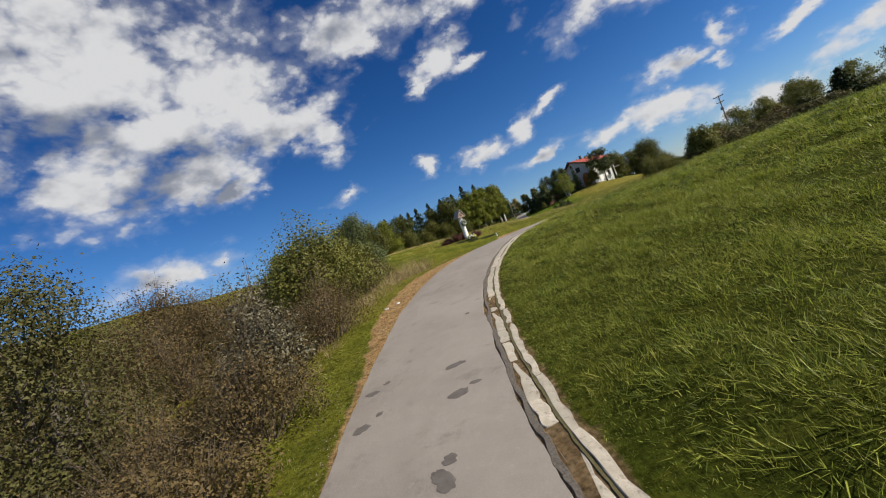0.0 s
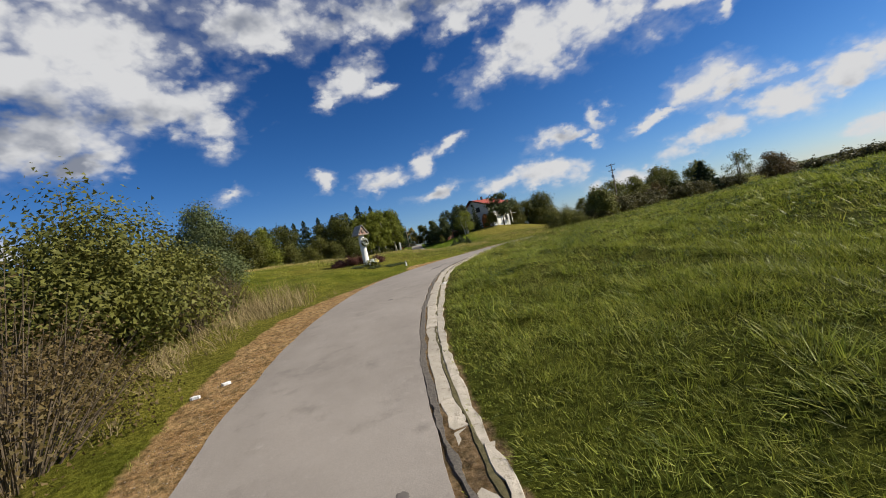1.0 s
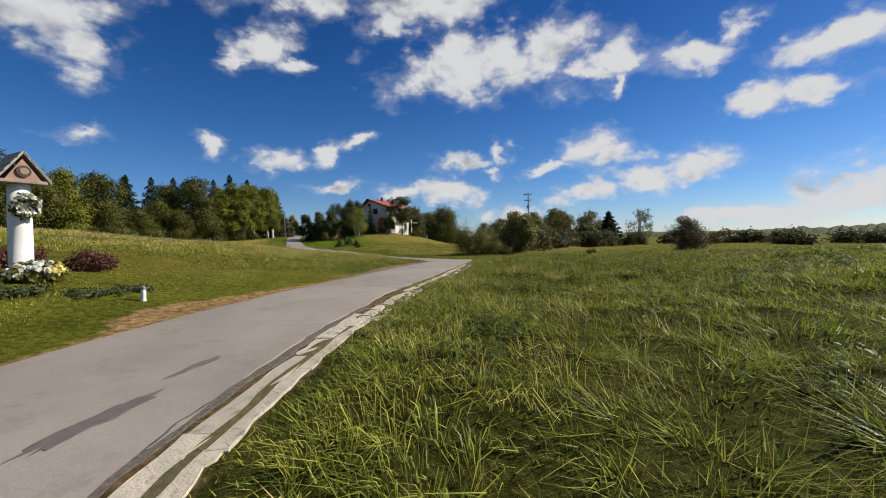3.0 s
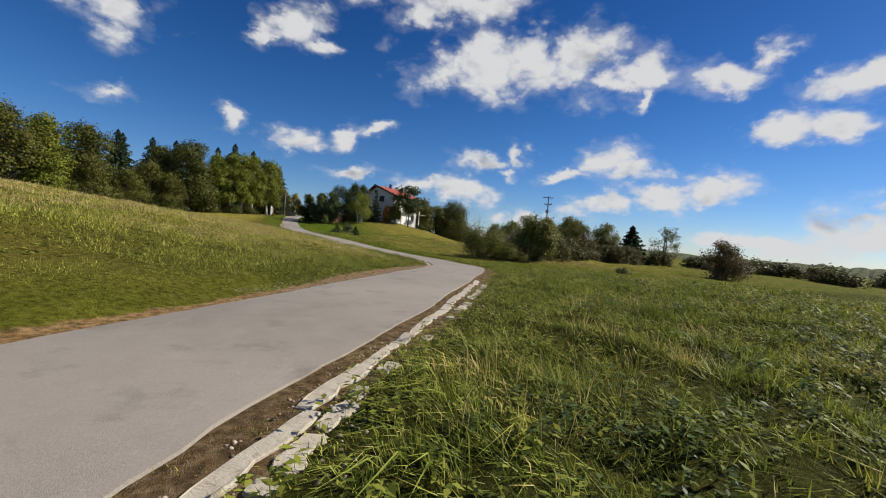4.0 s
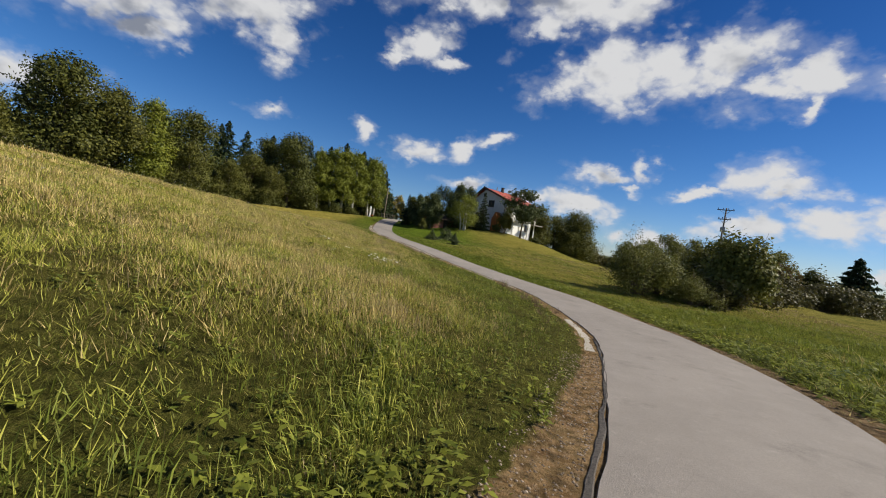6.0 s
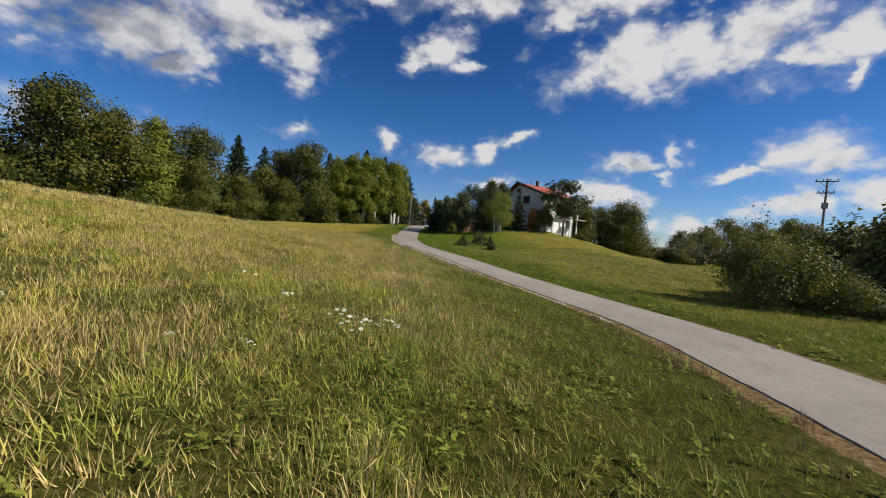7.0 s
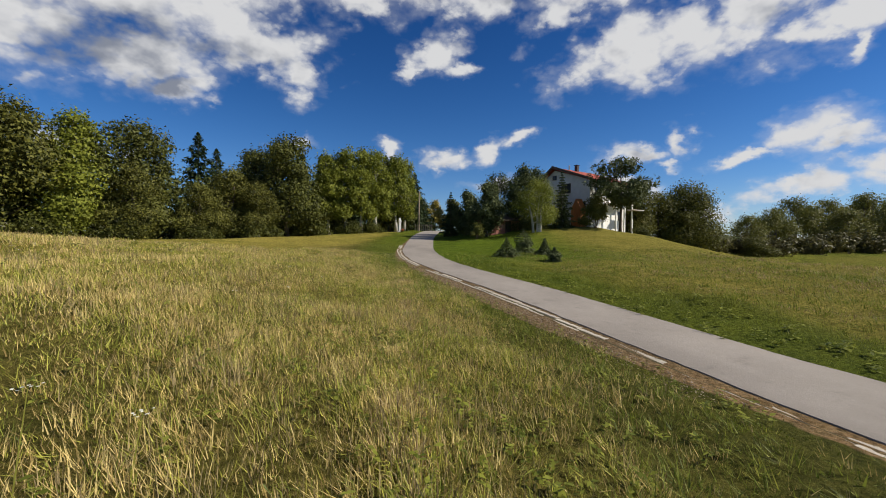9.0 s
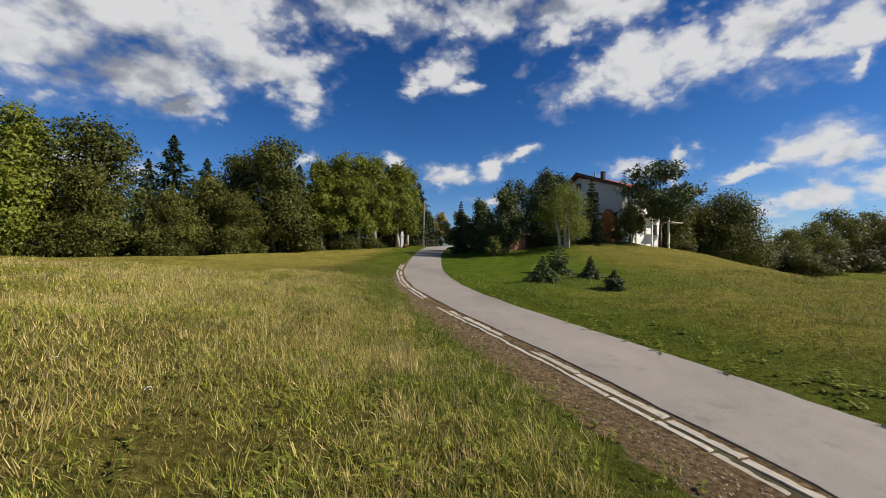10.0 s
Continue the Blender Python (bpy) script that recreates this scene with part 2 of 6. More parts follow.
def ground_mat():
    k = Mat("meadow_ground", 0.95)
    k.b.inputs["Specular IOR Level"].default_value = 0.04
    big, mid, fine = k.noise(0.06, 4), k.noise(0.7, 5), k.noise(9, 6)
    streak = k.calc("ADD", k.calc("MULTIPLY", k.noise(3.0, 5, stretch=(0.6, 1.5, 1)), 0.5), k.calc("MULTIPLY", k.noise(0.55, 6, 0.65, stretch=(0.35, 1.3, 1)), 0.5))
    green = k.mix(k.band(mid, 0.35, 0.65), (0.115, 0.142, 0.014), (0.25, 0.255, 0.030))
    green = k.mix(k.band(big, 0.4, 0.62), green, (0.26, 0.225, 0.042))
    straw = k.mix(k.band(streak, 0.35, 0.65), (0.27, 0.23, 0.040), (0.50, 0.40, 0.10))
    dry = k.calc("MULTIPLY", k.attr("dry"), k.band(k.calc("ADD", mid, k.calc("MULTIPLY", big, 0.6)), 0.5, 0.85))
    c = k.mix(dry, green, straw)
    # dead grass, its colour darkened for the shade between the tufts
    shaded_litter = k.mix(k.band(k.noise(110, 5, 0.75), 0.44, 0.60), (0.030, 0.028, 0.010), (0.26, 0.21, 0.075))
    shaded_litter = k.mix(k.calc("MULTIPLY", k.band(k.noise(22, 4), 0.45, 0.65), 0.5), shaded_litter, (0.050, 0.062, 0.012))
    c = k.mix(k.calc("MULTIPLY", k.attr("sward_shade"), 0.6), c, shaded_litter)
    # lush ground is toned down for the dark gaps under long grass
    lush = k.mix(k.band(mid, 0.3, 0.7), (0.038, 0.056, 0.006), (0.085, 0.105, 0.012))
    lush = k.mix(k.band(streak, 0.45, 0.7), lush, (0.15, 0.165, 0.022))
    lush = k.mix(k.calc("MULTIPLY", k.attr("sward_shade"), 0.4), lush, shaded_litter)
    c = k.mix(k.attr("lush"), c, lush)
    lawn = k.mix(k.band(mid, 0.3, 0.7), (0.088, 0.138, 0.012), (0.155, 0.205, 0.02))
    c = k.mix(k.attr("lawn"), c, lawn)
    dirt_edge = k.calc("ADD", k.attr("dirt"), k.calc("MULTIPLY", k.calc("SUBTRACT", k.noise(1.6, 6), 0.5), 1.3))
    soil = k.mix(k.band(k.noise(2.2, 6), 0.3, 0.7), (0.46, 0.255, 0.10), (0.74, 0.475, 0.215))
    soil = k.mix(k.band(k.noise(34, 3), 0.55, 0.7), soil, (0.62, 0.46, 0.28))
    soil = k.mix(k.calc("MULTIPLY", k.band(k.noise(7, 6, 0.7), 0.5, 0.62), 0.6), soil, (0.20, 0.125, 0.07))
    wet = k.mix(k.band(k.noise(11, 6, 0.7), 0.40, 0.62), (0.085, 0.060, 0.038), (0.26, 0.20, 0.135))
    soil = k.mix(k.attr("damp"), soil, wet)
    c = k.mix(k.band(dirt_edge, 0.4, 0.62), c, soil)
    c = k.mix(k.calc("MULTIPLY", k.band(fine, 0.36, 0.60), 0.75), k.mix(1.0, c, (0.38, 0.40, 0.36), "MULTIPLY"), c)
    # crossed noise streaks, paler and darker, patterned like blades and gaps
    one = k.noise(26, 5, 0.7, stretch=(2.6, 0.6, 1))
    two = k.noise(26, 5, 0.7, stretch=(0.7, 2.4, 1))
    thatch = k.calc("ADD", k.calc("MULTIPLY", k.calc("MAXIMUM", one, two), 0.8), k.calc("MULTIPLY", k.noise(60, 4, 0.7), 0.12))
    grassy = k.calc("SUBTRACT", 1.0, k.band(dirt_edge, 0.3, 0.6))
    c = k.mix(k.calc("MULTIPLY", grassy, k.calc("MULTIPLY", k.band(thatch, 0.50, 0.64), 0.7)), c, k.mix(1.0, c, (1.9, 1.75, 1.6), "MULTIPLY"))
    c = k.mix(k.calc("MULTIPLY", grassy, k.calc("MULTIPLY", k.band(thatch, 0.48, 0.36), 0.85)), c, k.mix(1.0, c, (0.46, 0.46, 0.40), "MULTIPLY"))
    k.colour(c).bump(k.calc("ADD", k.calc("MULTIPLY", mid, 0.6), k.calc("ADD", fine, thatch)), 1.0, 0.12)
    return k.m


def asphalt_mat():
    k = Mat("worn_asphalt", 0.85)
    grit, big = k.noise(160, 3), k.noise(0.35, 5)
    mid = k.noise(2.4, 5)
    c = k.mix(k.band(big, 0.35, 0.65), (0.275, 0.241, 0.203), (0.350, 0.308, 0.262))
    c = k.mix(k.calc("MULTIPLY", k.band(mid, 0.45, 0.75), 0.4), c, (0.40, 0.352, 0.30))
    c = k.mix(k.calc("MULTIPLY", k.attr("track"), k.band(k.noise(0.8, 4), 0.3, 0.7)), c, (0.34, 0.30, 0.255))
    c = k.mix(k.calc("MULTIPLY", k.band(k.noise(0.22, 6, stretch=(1, 0.3, 1)), 0.56, 0.7), 0.35), c, (0.145, 0.128, 0.11))
    c = k.mix(k.calc("MULTIPLY", k.band(grit, 0.35, 0.65), 0.35), c, k.mix(1.0, c, (0.55, 0.55, 0.55), "MULTIPLY"))
    c = k.mix(k.calc("MULTIPLY", k.band(k.noise(1.3, 8, 0.7), 0.56, 0.70), 0.5), c, (0.155, 0.137, 0.118))
    c = k.mix(k.calc("MULTIPLY", k.band(k.noise(5.5, 6, 0.7), 0.60, 0.72), 0.4), c, (0.42, 0.375, 0.32))
    chips = k.noise(48, 5, 0.75)
    c = k.mix(k.calc("MULTIPLY", k.band(chips, 0.42, 0.62), 0.6), k.mix(1.0, c, (0.87, 0.87, 0.87), "MULTIPLY"), k.mix(1.0, c, (1.09, 1.09, 1.085), "MULTIPLY"))
    k.colour(c).bump(k.calc("ADD", k.calc("ADD", grit, chips), k.calc("MULTIPLY", mid, 2.0)), 0.6, 0.008)
    return k.m


GROUND, ASPHALT = ground_mat(), asphalt_mat()
CONCRETE = plain_mat("kerb_concrete", (0.30, 0.265, 0.215), (0.52, 0.475, 0.40), 7, 0.9, 0.6, 0.012)
EARTH = plain_mat("verge_earth", (0.055, 0.042, 0.028), (0.145, 0.11, 0.072), 5, 0.95, 0.8, 0.02)
gravel_tones = Mat("gravel", 0.9)
GRAVEL = gravel_tones.colour(gravel_tones.mix(gravel_tones.island(), (0.12, 0.085, 0.055), (0.46, 0.37, 0.27))).bump(gravel_tones.noise(40, 4), 0.5, 0.006).m
BARK = plain_mat("bark", (0.075, 0.058, 0.042), (0.17, 0.14, 0.105), 7, 0.9, 0.8, 0.03, stretch=(1, 1, 0.25))
PALE_BARK = plain_mat("pale_bark", (0.30, 0.28, 0.24), (0.62, 0.59, 0.53), 5, 0.8, 0.5, 0.02, stretch=(1, 1, 2.5))
TWIG = plain_mat("dry_twigs", (0.075, 0.055, 0.034), (0.18, 0.138, 0.090), 8, 0.9, 0.4)
WHITEWASH = plain_mat("whitewash", (0.70, 0.68, 0.63), (0.84, 0.83, 0.80), 3, 0.8, 0.25, 0.006)
GREY_RENDER = plain_mat("grey_render", (0.60, 0.575, 0.53), (0.72, 0.70, 0.655), 1.5, 0.9, 0.2, 0.006)
WHITE_WALL = plain_mat("white_render", (0.70, 0.69, 0.65), (0.83, 0.82, 0.79), 1.2, 0.9, 0.2, 0.006)
RED_ROOF = plain_mat("red_roofing", (0.30, 0.06, 0.04), (0.45, 0.11, 0.075), 3, 0.6, 0.4, 0.02, stretch=(1, 6, 1))
WOOD = plain_mat("weathered_wood", (0.20, 0.155, 0.115), (0.38, 0.31, 0.24), 5, 0.85, 0.5, 0.01, stretch=(1, 1, 0.2))
ORANGE_WOOD = plain_mat("orange_timber", (0.42, 0.12, 0.025), (0.62, 0.22, 0.05), 4, 0.6, 0.3, 0.01, stretch=(1, 1, 0.2))
DARK_WOOD = plain_mat("dark_timber", (0.05, 0.035, 0.026), (0.12, 0.085, 0.06), 5, 0.8, 0.4, 0.01, stretch=(1, 1, 0.2))
SHINGLE = plain_mat("grey_shingle", (0.25, 0.225, 0.19), (0.44, 0.40, 0.34), 6, 0.9, 0.5, 0.01)
CHIMNEY = plain_mat("chimney_render", (0.035, 0.03, 0.028), (0.075, 0.065, 0.06), 5, 0.9, 0.4)
BRICK = plain_mat("brick_red", (0.26, 0.10, 0.075), (0.38, 0.17, 0.125), 5, 0.9, 0.4)
METAL = plain_mat("dull_metal", (0.20, 0.20, 0.21), (0.36, 0.36, 0.37), 9, 0.45, 0.2, 0.004, metal=0.8)
CERAMIC = plain_mat("brown_ceramic", (0.10, 0.05, 0.03), (0.17, 0.09, 0.06), 9, 0.25, 0.1, 0.003)
PETAL_WHITE = leaf_mat("white_petals", ((0.80, 0.80, 0.74), (0.72, 0.74, 0.60), (0.84, 0.82, 0.76)), 0.6, 0.25)
PETAL_YELLOW = leaf_mat("yellow_petals", ((0.72, 0.60, 0.12), (0.78, 0.72, 0.30), (0.66, 0.50, 0.08)), 0.6, 0.25)
PETAL_RED = leaf_mat("red_petals", ((0.50, 0.07, 0.03), (0.62, 0.16, 0.05), (0.45, 0.10, 0.06)), 0.6, 0.25)
GLASS_DARK = Mat("window_glass", 0.06).colour((0.035, 0.04, 0.05)).m

LEAF_DARK = leaf_mat("alder_leaves", ((0.026, 0.033, 0.008), (0.125, 0.132, 0.027), (0.066, 0.070, 0.016)), split=0.25)
LEAF_OLIVE = leaf_mat("hornbeam_leaves", ((0.040, 0.047, 0.011), (0.175, 0.172, 0.034), (0.095, 0.094, 0.021)), split=0.2)
LEAF_YELLOW = leaf_mat("yellowing_leaves", ((0.085, 0.110, 0.014), (0.240, 0.255, 0.034), (0.140, 0.160, 0.022)))
LEAF_GOLD = leaf_mat("golden_leaves", ((0.22, 0.175, 0.035), (0.46, 0.36, 0.08), (0.20, 0.185, 0.04)))
LEAF_BUSH = leaf_mat("willow_leaves", ((0.075, 0.088, 0.018), (0.20, 0.20, 0.045), (0.135, 0.122, 0.028)), patch=0.6)
LEAF_HAW = leaf_mat("hawthorn_leaves", ((0.042, 0.042, 0.015), (0.125, 0.118, 0.036), (0.082, 0.066, 0.026)), patch=0.7)
LEAF_SILVER = leaf_mat("silver_leaves", ((0.042, 0.036, 0.018), (0.26, 0.235, 0.155), (0.075, 0.058, 0.030)), patch=0.9, split=0.5)
LEAF_BROWN = leaf_mat("withered_leaves", ((0.048, 0.036, 0.016), (0.185, 0.125, 0.050), (0.095, 0.088, 0.028)), patch=0.9)
LEAF_RUST = leaf_mat("russet_leaves", ((0.085, 0.060, 0.030), (0.185, 0.125, 0.052), (0.095, 0.095, 0.034)), patch=0.5)
LEAF_PURPLE = leaf_mat("barberry_leaves", ((0.065, 0.026, 0.022), (0.16, 0.065, 0.050), (0.095, 0.045, 0.032)), patch=1.2)
NEEDLE = leaf_mat("spruce_needles", ((0.018, 0.032, 0.012), (0.050, 0.072, 0.026), (0.030, 0.044, 0.016)), 0.6, 0.15)
NEEDLE_YOUNG = leaf_mat("young_needles", ((0.055, 0.075, 0.028), (0.15, 0.175, 0.070), (0.09, 0.11, 0.042)), 0.6, 0.15)
NEEDLE_PINE = leaf_mat("pine_needles", ((0.036, 0.050, 0.018), (0.105, 0.125, 0.042), (0.062, 0.074, 0.026)), 0.6, 0.15)
BLADE_LUSH = leaf_mat("lush_blades", ((0.044, 0.076, 0.008), (0.40, 0.44, 0.070), (0.15, 0.19, 0.024)), 0.45, 0.3, 1.6, 0.3)
BLADE_MEADOW = leaf_mat("meadow_blades", ((0.085, 0.105, 0.013), (0.52, 0.50, 0.095), (0.27, 0.265, 0.038)), 0.5, 0.3, 0.4, 0.3)
BLADE_STRAW = leaf_mat("straw_blades", ((0.33, 0.23, 0.080), (0.80, 0.64, 0.26), (0.55, 0.39, 0.14)), 0.6, 0.3, 0.35, 0.3)
BLADE_DEEP = leaf_mat("deep_green_blades", ((0.045, 0.072, 0.009), (0.275, 0.31, 0.048), (0.125, 0.145, 0.020)), 0.5, 0.28, 0.9, 0.3)
BLADE_DULL = leaf_mat("dull_dry_blades", ((0.17, 0.125, 0.060), (0.46, 0.36, 0.18), (0.26, 0.20, 0.085)), 0.6, 0.3, 0.5, 0.3)
BLADE_SLOPE = leaf_mat("slope_blades", ((0.060, 0.082, 0.010), (0.36, 0.375, 0.060), (0.17, 0.185, 0.026)), 0.5, 0.3, 0.8, 0.2)
BLADE_SORREL = leaf_mat("sorrel_stalks", ((0.10, 0.065, 0.040), (0.34, 0.235, 0.15), (0.17, 0.11, 0.065)), 0.6, 0.25, 0.8)
LEAF_NETTLE = leaf_mat("nettle_leaves", ((0.020, 0.036, 0.008), (0.115, 0.155, 0.035), (0.055, 0.080, 0.016)), 0.45, 0.3, 0.9, 0.3)
BLADE_HERB = leaf_mat("herb_leaves", ((0.065, 0.090, 0.011), (0.285, 0.305, 0.046), (0.155, 0.165, 0.025)), 0.5, 0.35, 0.6, 0.3)

# ---- mesh helpers ----


def mesh_from(name, verts, faces, material, smooth=False):
    me = bpy.data.meshes.new(name)
    me.from_pydata([tuple(v) for v in verts], [], faces)
    me.materials.append(material)
    if smooth:
        me.shade_smooth()
    return me


def fast_mesh(name, verts, sizes, loops, material, smooth=False):
    """A mesh from arrays: corners, the number of corners of each face, and their indices."""
    me = bpy.data.meshes.new(name)
    loops = np.asarray(loops, np.int32).ravel()
    me.vertices.add(len(verts))
    me.vertices.foreach_set("co", np.asarray(verts, np.float32).ravel())
    me.loops.add(len(loops))
    me.loops.foreach_set("vertex_index", loops)
    me.polygons.add(len(sizes))
    me.polygons.foreach_set("loop_start", np.r_[0, np.cumsum(sizes)[:-1]].astype(np.int32))
    if smooth:
        me.polygons.foreach_set("use_smooth", np.ones(len(sizes), bool))
    me.update(calc_edges=True)
    me.materials.append(material)
    return me


def bm_mesh(name, bm, material, smooth=False):
    me = bpy.data.meshes.new(name)
    bmesh.ops.recalc_face_normals(bm, faces=bm.faces)
    bm.to_mesh(me)
    bm.free()
    me.materials.append(material)
    if smooth:
        me.shade_smooth()
    return me


def part(name, bm, material, parent, label="", smooth=False):
    """Links a bmesh, or a ready mesh, as one mesh object under a thing or a part."""
    me = bm if isinstance(bm, bpy.types.Mesh) else bm_mesh(name, bm, material, smooth)
    ob = new(name, me)
    ob.parent = parent
    return tagged(ob, label)


def thing(name, x, y, z, label, category, group="", turn=0.0):
    ob = new(name)
    ob.empty_display_size = 0.2
    ob.matrix_basis = pose(x, y, z, 0, 0, turn)
    return tagged(ob, label, category, group)


def box(bm, x0, y0, z0, x1, y1, z1, bevel=0.0, m=None):
    r = bmesh.ops.create_cube(bm, size=1)
    vs = r["verts"]
    for v in vs:
        v.co = Vector(((x0 + x1) / 2 + v.co.x * (x1 - x0), (y0 + y1) / 2 + v.co.y * (y1 - y0), (z0 + z1) / 2 + v.co.z * (z1 - z0)))
    if bevel:
        es = list({e for v in vs for e in v.link_edges})
        vs = list({v for f in bmesh.ops.bevel(bm, geom=es, offset=bevel, segments=1, affect="EDGES")["faces"] for v in f.verts} | {v for v in vs if v.is_valid})
    if m is not None:
        bmesh.ops.transform(bm, matrix=m, verts=[v for v in vs if v.is_valid])
    return bm


def tube(bm, points, radii, sides=7):
    """A tapered tube along points."""
    rings = []
    for k, p in enumerate(points):
        p = Vector(p)
        a = Vector(points[min(k + 1, len(points) - 1)]) - Vector(points[max(k - 1, 0)])
        q = a.to_track_quat("Z", "Y")
        rings.append([bm.verts.new(p + q @ Vector((radii[k] * math.cos(2 * math.pi * s / sides), radii[k] * math.sin(2 * math.pi * s / sides), 0))) for s in range(sides)])
    for a, b in zip(rings, rings[1:]):
        for s in range(sides):
            bm.faces.new((a[s], a[(s + 1) % sides], b[(s + 1) % sides], b[s]))
    bm.faces.new(rings[-1])
    bm.faces.new(rings[0][::-1])
    return bm


# ---- the lay of the land ----
# the road's middle: y, x, height
ROAD = np.array([
    (-60, 16.0, -6.0), (-20, 6.5, -3.0), (-8, 2.6, -2.0), (2, 0.07, -1.0), (8, -1.03, -0.38), (14, -1.14, 0.26), (20, -0.55, 1.06), (26, 1.14, 1.73),
    (32, 3.58, 1.97), (38, 7.76, 2.05), (44, 13.02, 2.01), (49, 17.24, 1.94), (54, 21.34, 1.81), (59, 24.41, 1.58), (64, 26.22, 1.36), (70, 27.64, 1.21),
    (77, 27.65, 1.16), (85, 26.48, 1.39), (93, 24.68, 1.82), (101, 22.97, 2.15), (109, 22.12, 2.46), (117, 22.33, 2.89), (125, 23.25, 3.39),
    (133, 24.32, 3.98), (142, 25.99, 4.65), (152, 28.13, 5.2), (165, 31.5, 5.5), (185, 38.0, 5.6), (230, 50.0, 5.5)])
HALF = 1.68


def glide(ys, vs, y):
    ys, vs, y = np.asarray(ys, float), np.asarray(vs, float), np.clip(np.asarray(y, float), ys[0], ys[-1])
    m = np.gradient(vs, ys)
    i = np.clip(np.searchsorted(ys, y) - 1, 0, len(ys) - 2)
    h = ys[i + 1] - ys[i]
    s = (y - ys[i]) / h
    return (2 * s**3 - 3 * s**2 + 1) * vs[i] + (s**3 - 2 * s**2 + s) * h * m[i] + (-2 * s**3 + 3 * s**2) * vs[i + 1] + (s**3 - s**2) * h * m[i + 1]


def road_x(y):
    return glide(ROAD[:, 0], ROAD[:, 1], y)


def road_z(y):
    return glide(ROAD[:, 0], ROAD[:, 2], y)


def road_skew(y):
    """How much longer a cut along x is than a square cut across the road."""
    y = np.asarray(y, float)
    return np.sqrt(1 + ((road_x(y + 0.5) - road_x(y - 0.5))) ** 2)


def slim_left(y):
    """How far the asphalt's left edge draws in."""
    return np.interp(y, (83, 86, 89, 92, 97, 104, 116, 150), (0, 0.08, 0.28, 0.38, 0.45, 0.35, 0.12, 0))


def slim_right(y):
    return np.interp(y, (72, 80, 84, 88, 92, 99, 112, 150), (0, 0.28, 0.42, 0.32, 0.25, 0.25, 0.1, 0))


def half_at(y, u):
    return HALF - np.where(np.asarray(u) < 0, slim_left(y), slim_right(y))


def smooth01(v, lo, hi):
    s = np.clip((np.asarray(v, float) - lo) / (hi - lo), 0, 1)
    return s * s * (3 - 2 * s)


def waves(x, y, size, seed):
    """A soft, uneven relief between about -1 and 1."""
    rng = np.random.RandomState(seed)
    out = 0
    for k in range(5):
        a, f, p = rng.uniform(0, 6.28), 6.28 / size * rng.uniform(0.6, 1.6), rng.uniform(0, 6.28)
        out = out + np.sin((x * math.cos(a) + y * math.sin(a)) * f + p)
    return out / 3.0


# how far the land rises (metres) beside the road, by stretches of y
LAND_Y = (-40, 0, 12, 20, 32, 39, 45, 54, 62, 85, 97, 105, 115, 128, 140, 160, 200)
RISE_R6 = (0.4, 0.5, 0.45, 0.30, 0.08, 0.0, -0.06, -0.22, -0.2, 0.0, 0.06, 0.10, 0.12, 0.5, 0.45, 0.2, 0.2)
RISE_R18 = (1.6, 1.9, 1.6, 1.1, 0.25, 0.05, -0.1, -0.35, -0.35, 0.05, 0.18, 0.3, 0.8, 1.9, 1.8, 1.0, 0.6)
RISE_R60 = (1.5, 2.0, 1.5, 0.6, -0.4, -0.9, -1.4, -1.5, -1.3, -0.5, -1.6, -3.4, -4.6, -4.6, -3.8, -2.8, -2.0)
LEFT_K = (0.1, 0.1, 0.15, 0.4, 0.9, 1.65, 1.3, 1.05, 1.0, 1.0, 0.8, 0.55, 0.25, 0.0, -0.25, -0.35, -0.3)


def ground(x, y, rough=True):
    x, y = np.asarray(x, float), np.asarray(y, float)
    u = (x - road_x(y)) / road_skew(y)
    z = road_z(y)
    d = np.maximum(u - HALF - 0.5, 0)
    r6, r18, r60 = (glide(LAND_Y, v, y) for v in (RISE_R6, RISE_R18, RISE_R60))
    s1, s2 = np.clip((d - 6) / 12, 0, 1), np.clip((d - 18) / 42, 0, 1)
    right = np.where(d < 6, r6 * d / 6, r6 + (r18 - r6) * s1 + (r60 - r18) * (s2 * s2 * (3 - 2 * s2))) - 5.0 * smooth01(d, 90, 400)
    e = np.maximum(-u - HALF - 0.3, 0)
    left = glide(LAND_Y, LEFT_K, y) * (0.125 * np.minimum(e, 20) + 0.105 * np.clip(e - 20, 0, 24)) - 2.0 * smooth01(e, 70, 300)
    z = z + np.where(u > 0, right, left)
    # the bank beside the low brambles drops away
    z = z - 1.2 * smooth01(-u, 4.0, 9.0) * smooth01(y, 34, 18)
    z = z - 4.0 * smooth01(-u, 10, 40) * smooth01(y, 38, 22)
    if rough:
        off = smooth01(np.abs(u), HALF + 0.7, HALF + 3)
        z = z + off * (0.07 * waves(x, y, 3.1, 3) + 0.16 * waves(x, y, 11, 4))
        # tussocks of the long grass
        z = z + smooth01(u, HALF + 0.9, HALF + 2.2) * smooth01(y, 12, 20) * smooth01(y, 58, 46) * 0.085 * np.maximum(waves(x, y, 1.5, 6), -0.6)
    edge = half_at(y, u)
    bed = smooth01(np.abs(u), edge - 0.02, edge - 0.2)
    return z - 0.035 * bed - 0.006 * smooth01(np.abs(u), HALF + 0.85, HALF + 0.62)


# the stretch of the plan along which the grass is thickest
STRETCH = np.array([(0.5, 2.0), (0.0, 12.0), (1.6, 19.5), (5.0, 27.0), (9.5, 34.3), (13.0, 41.8), (16.0, 50.0), (18.0, 62.8), (18.5, 72.0), (19.2, 84.5), (19.8, 96.0), (20.5, 112.0)])
SEG = np.hypot(*np.diff(STRETCH, axis=0).T)
REACH = np.r_[0, np.cumsum(SEG)]


def gz(x, y):
    return float(ground(x, y))


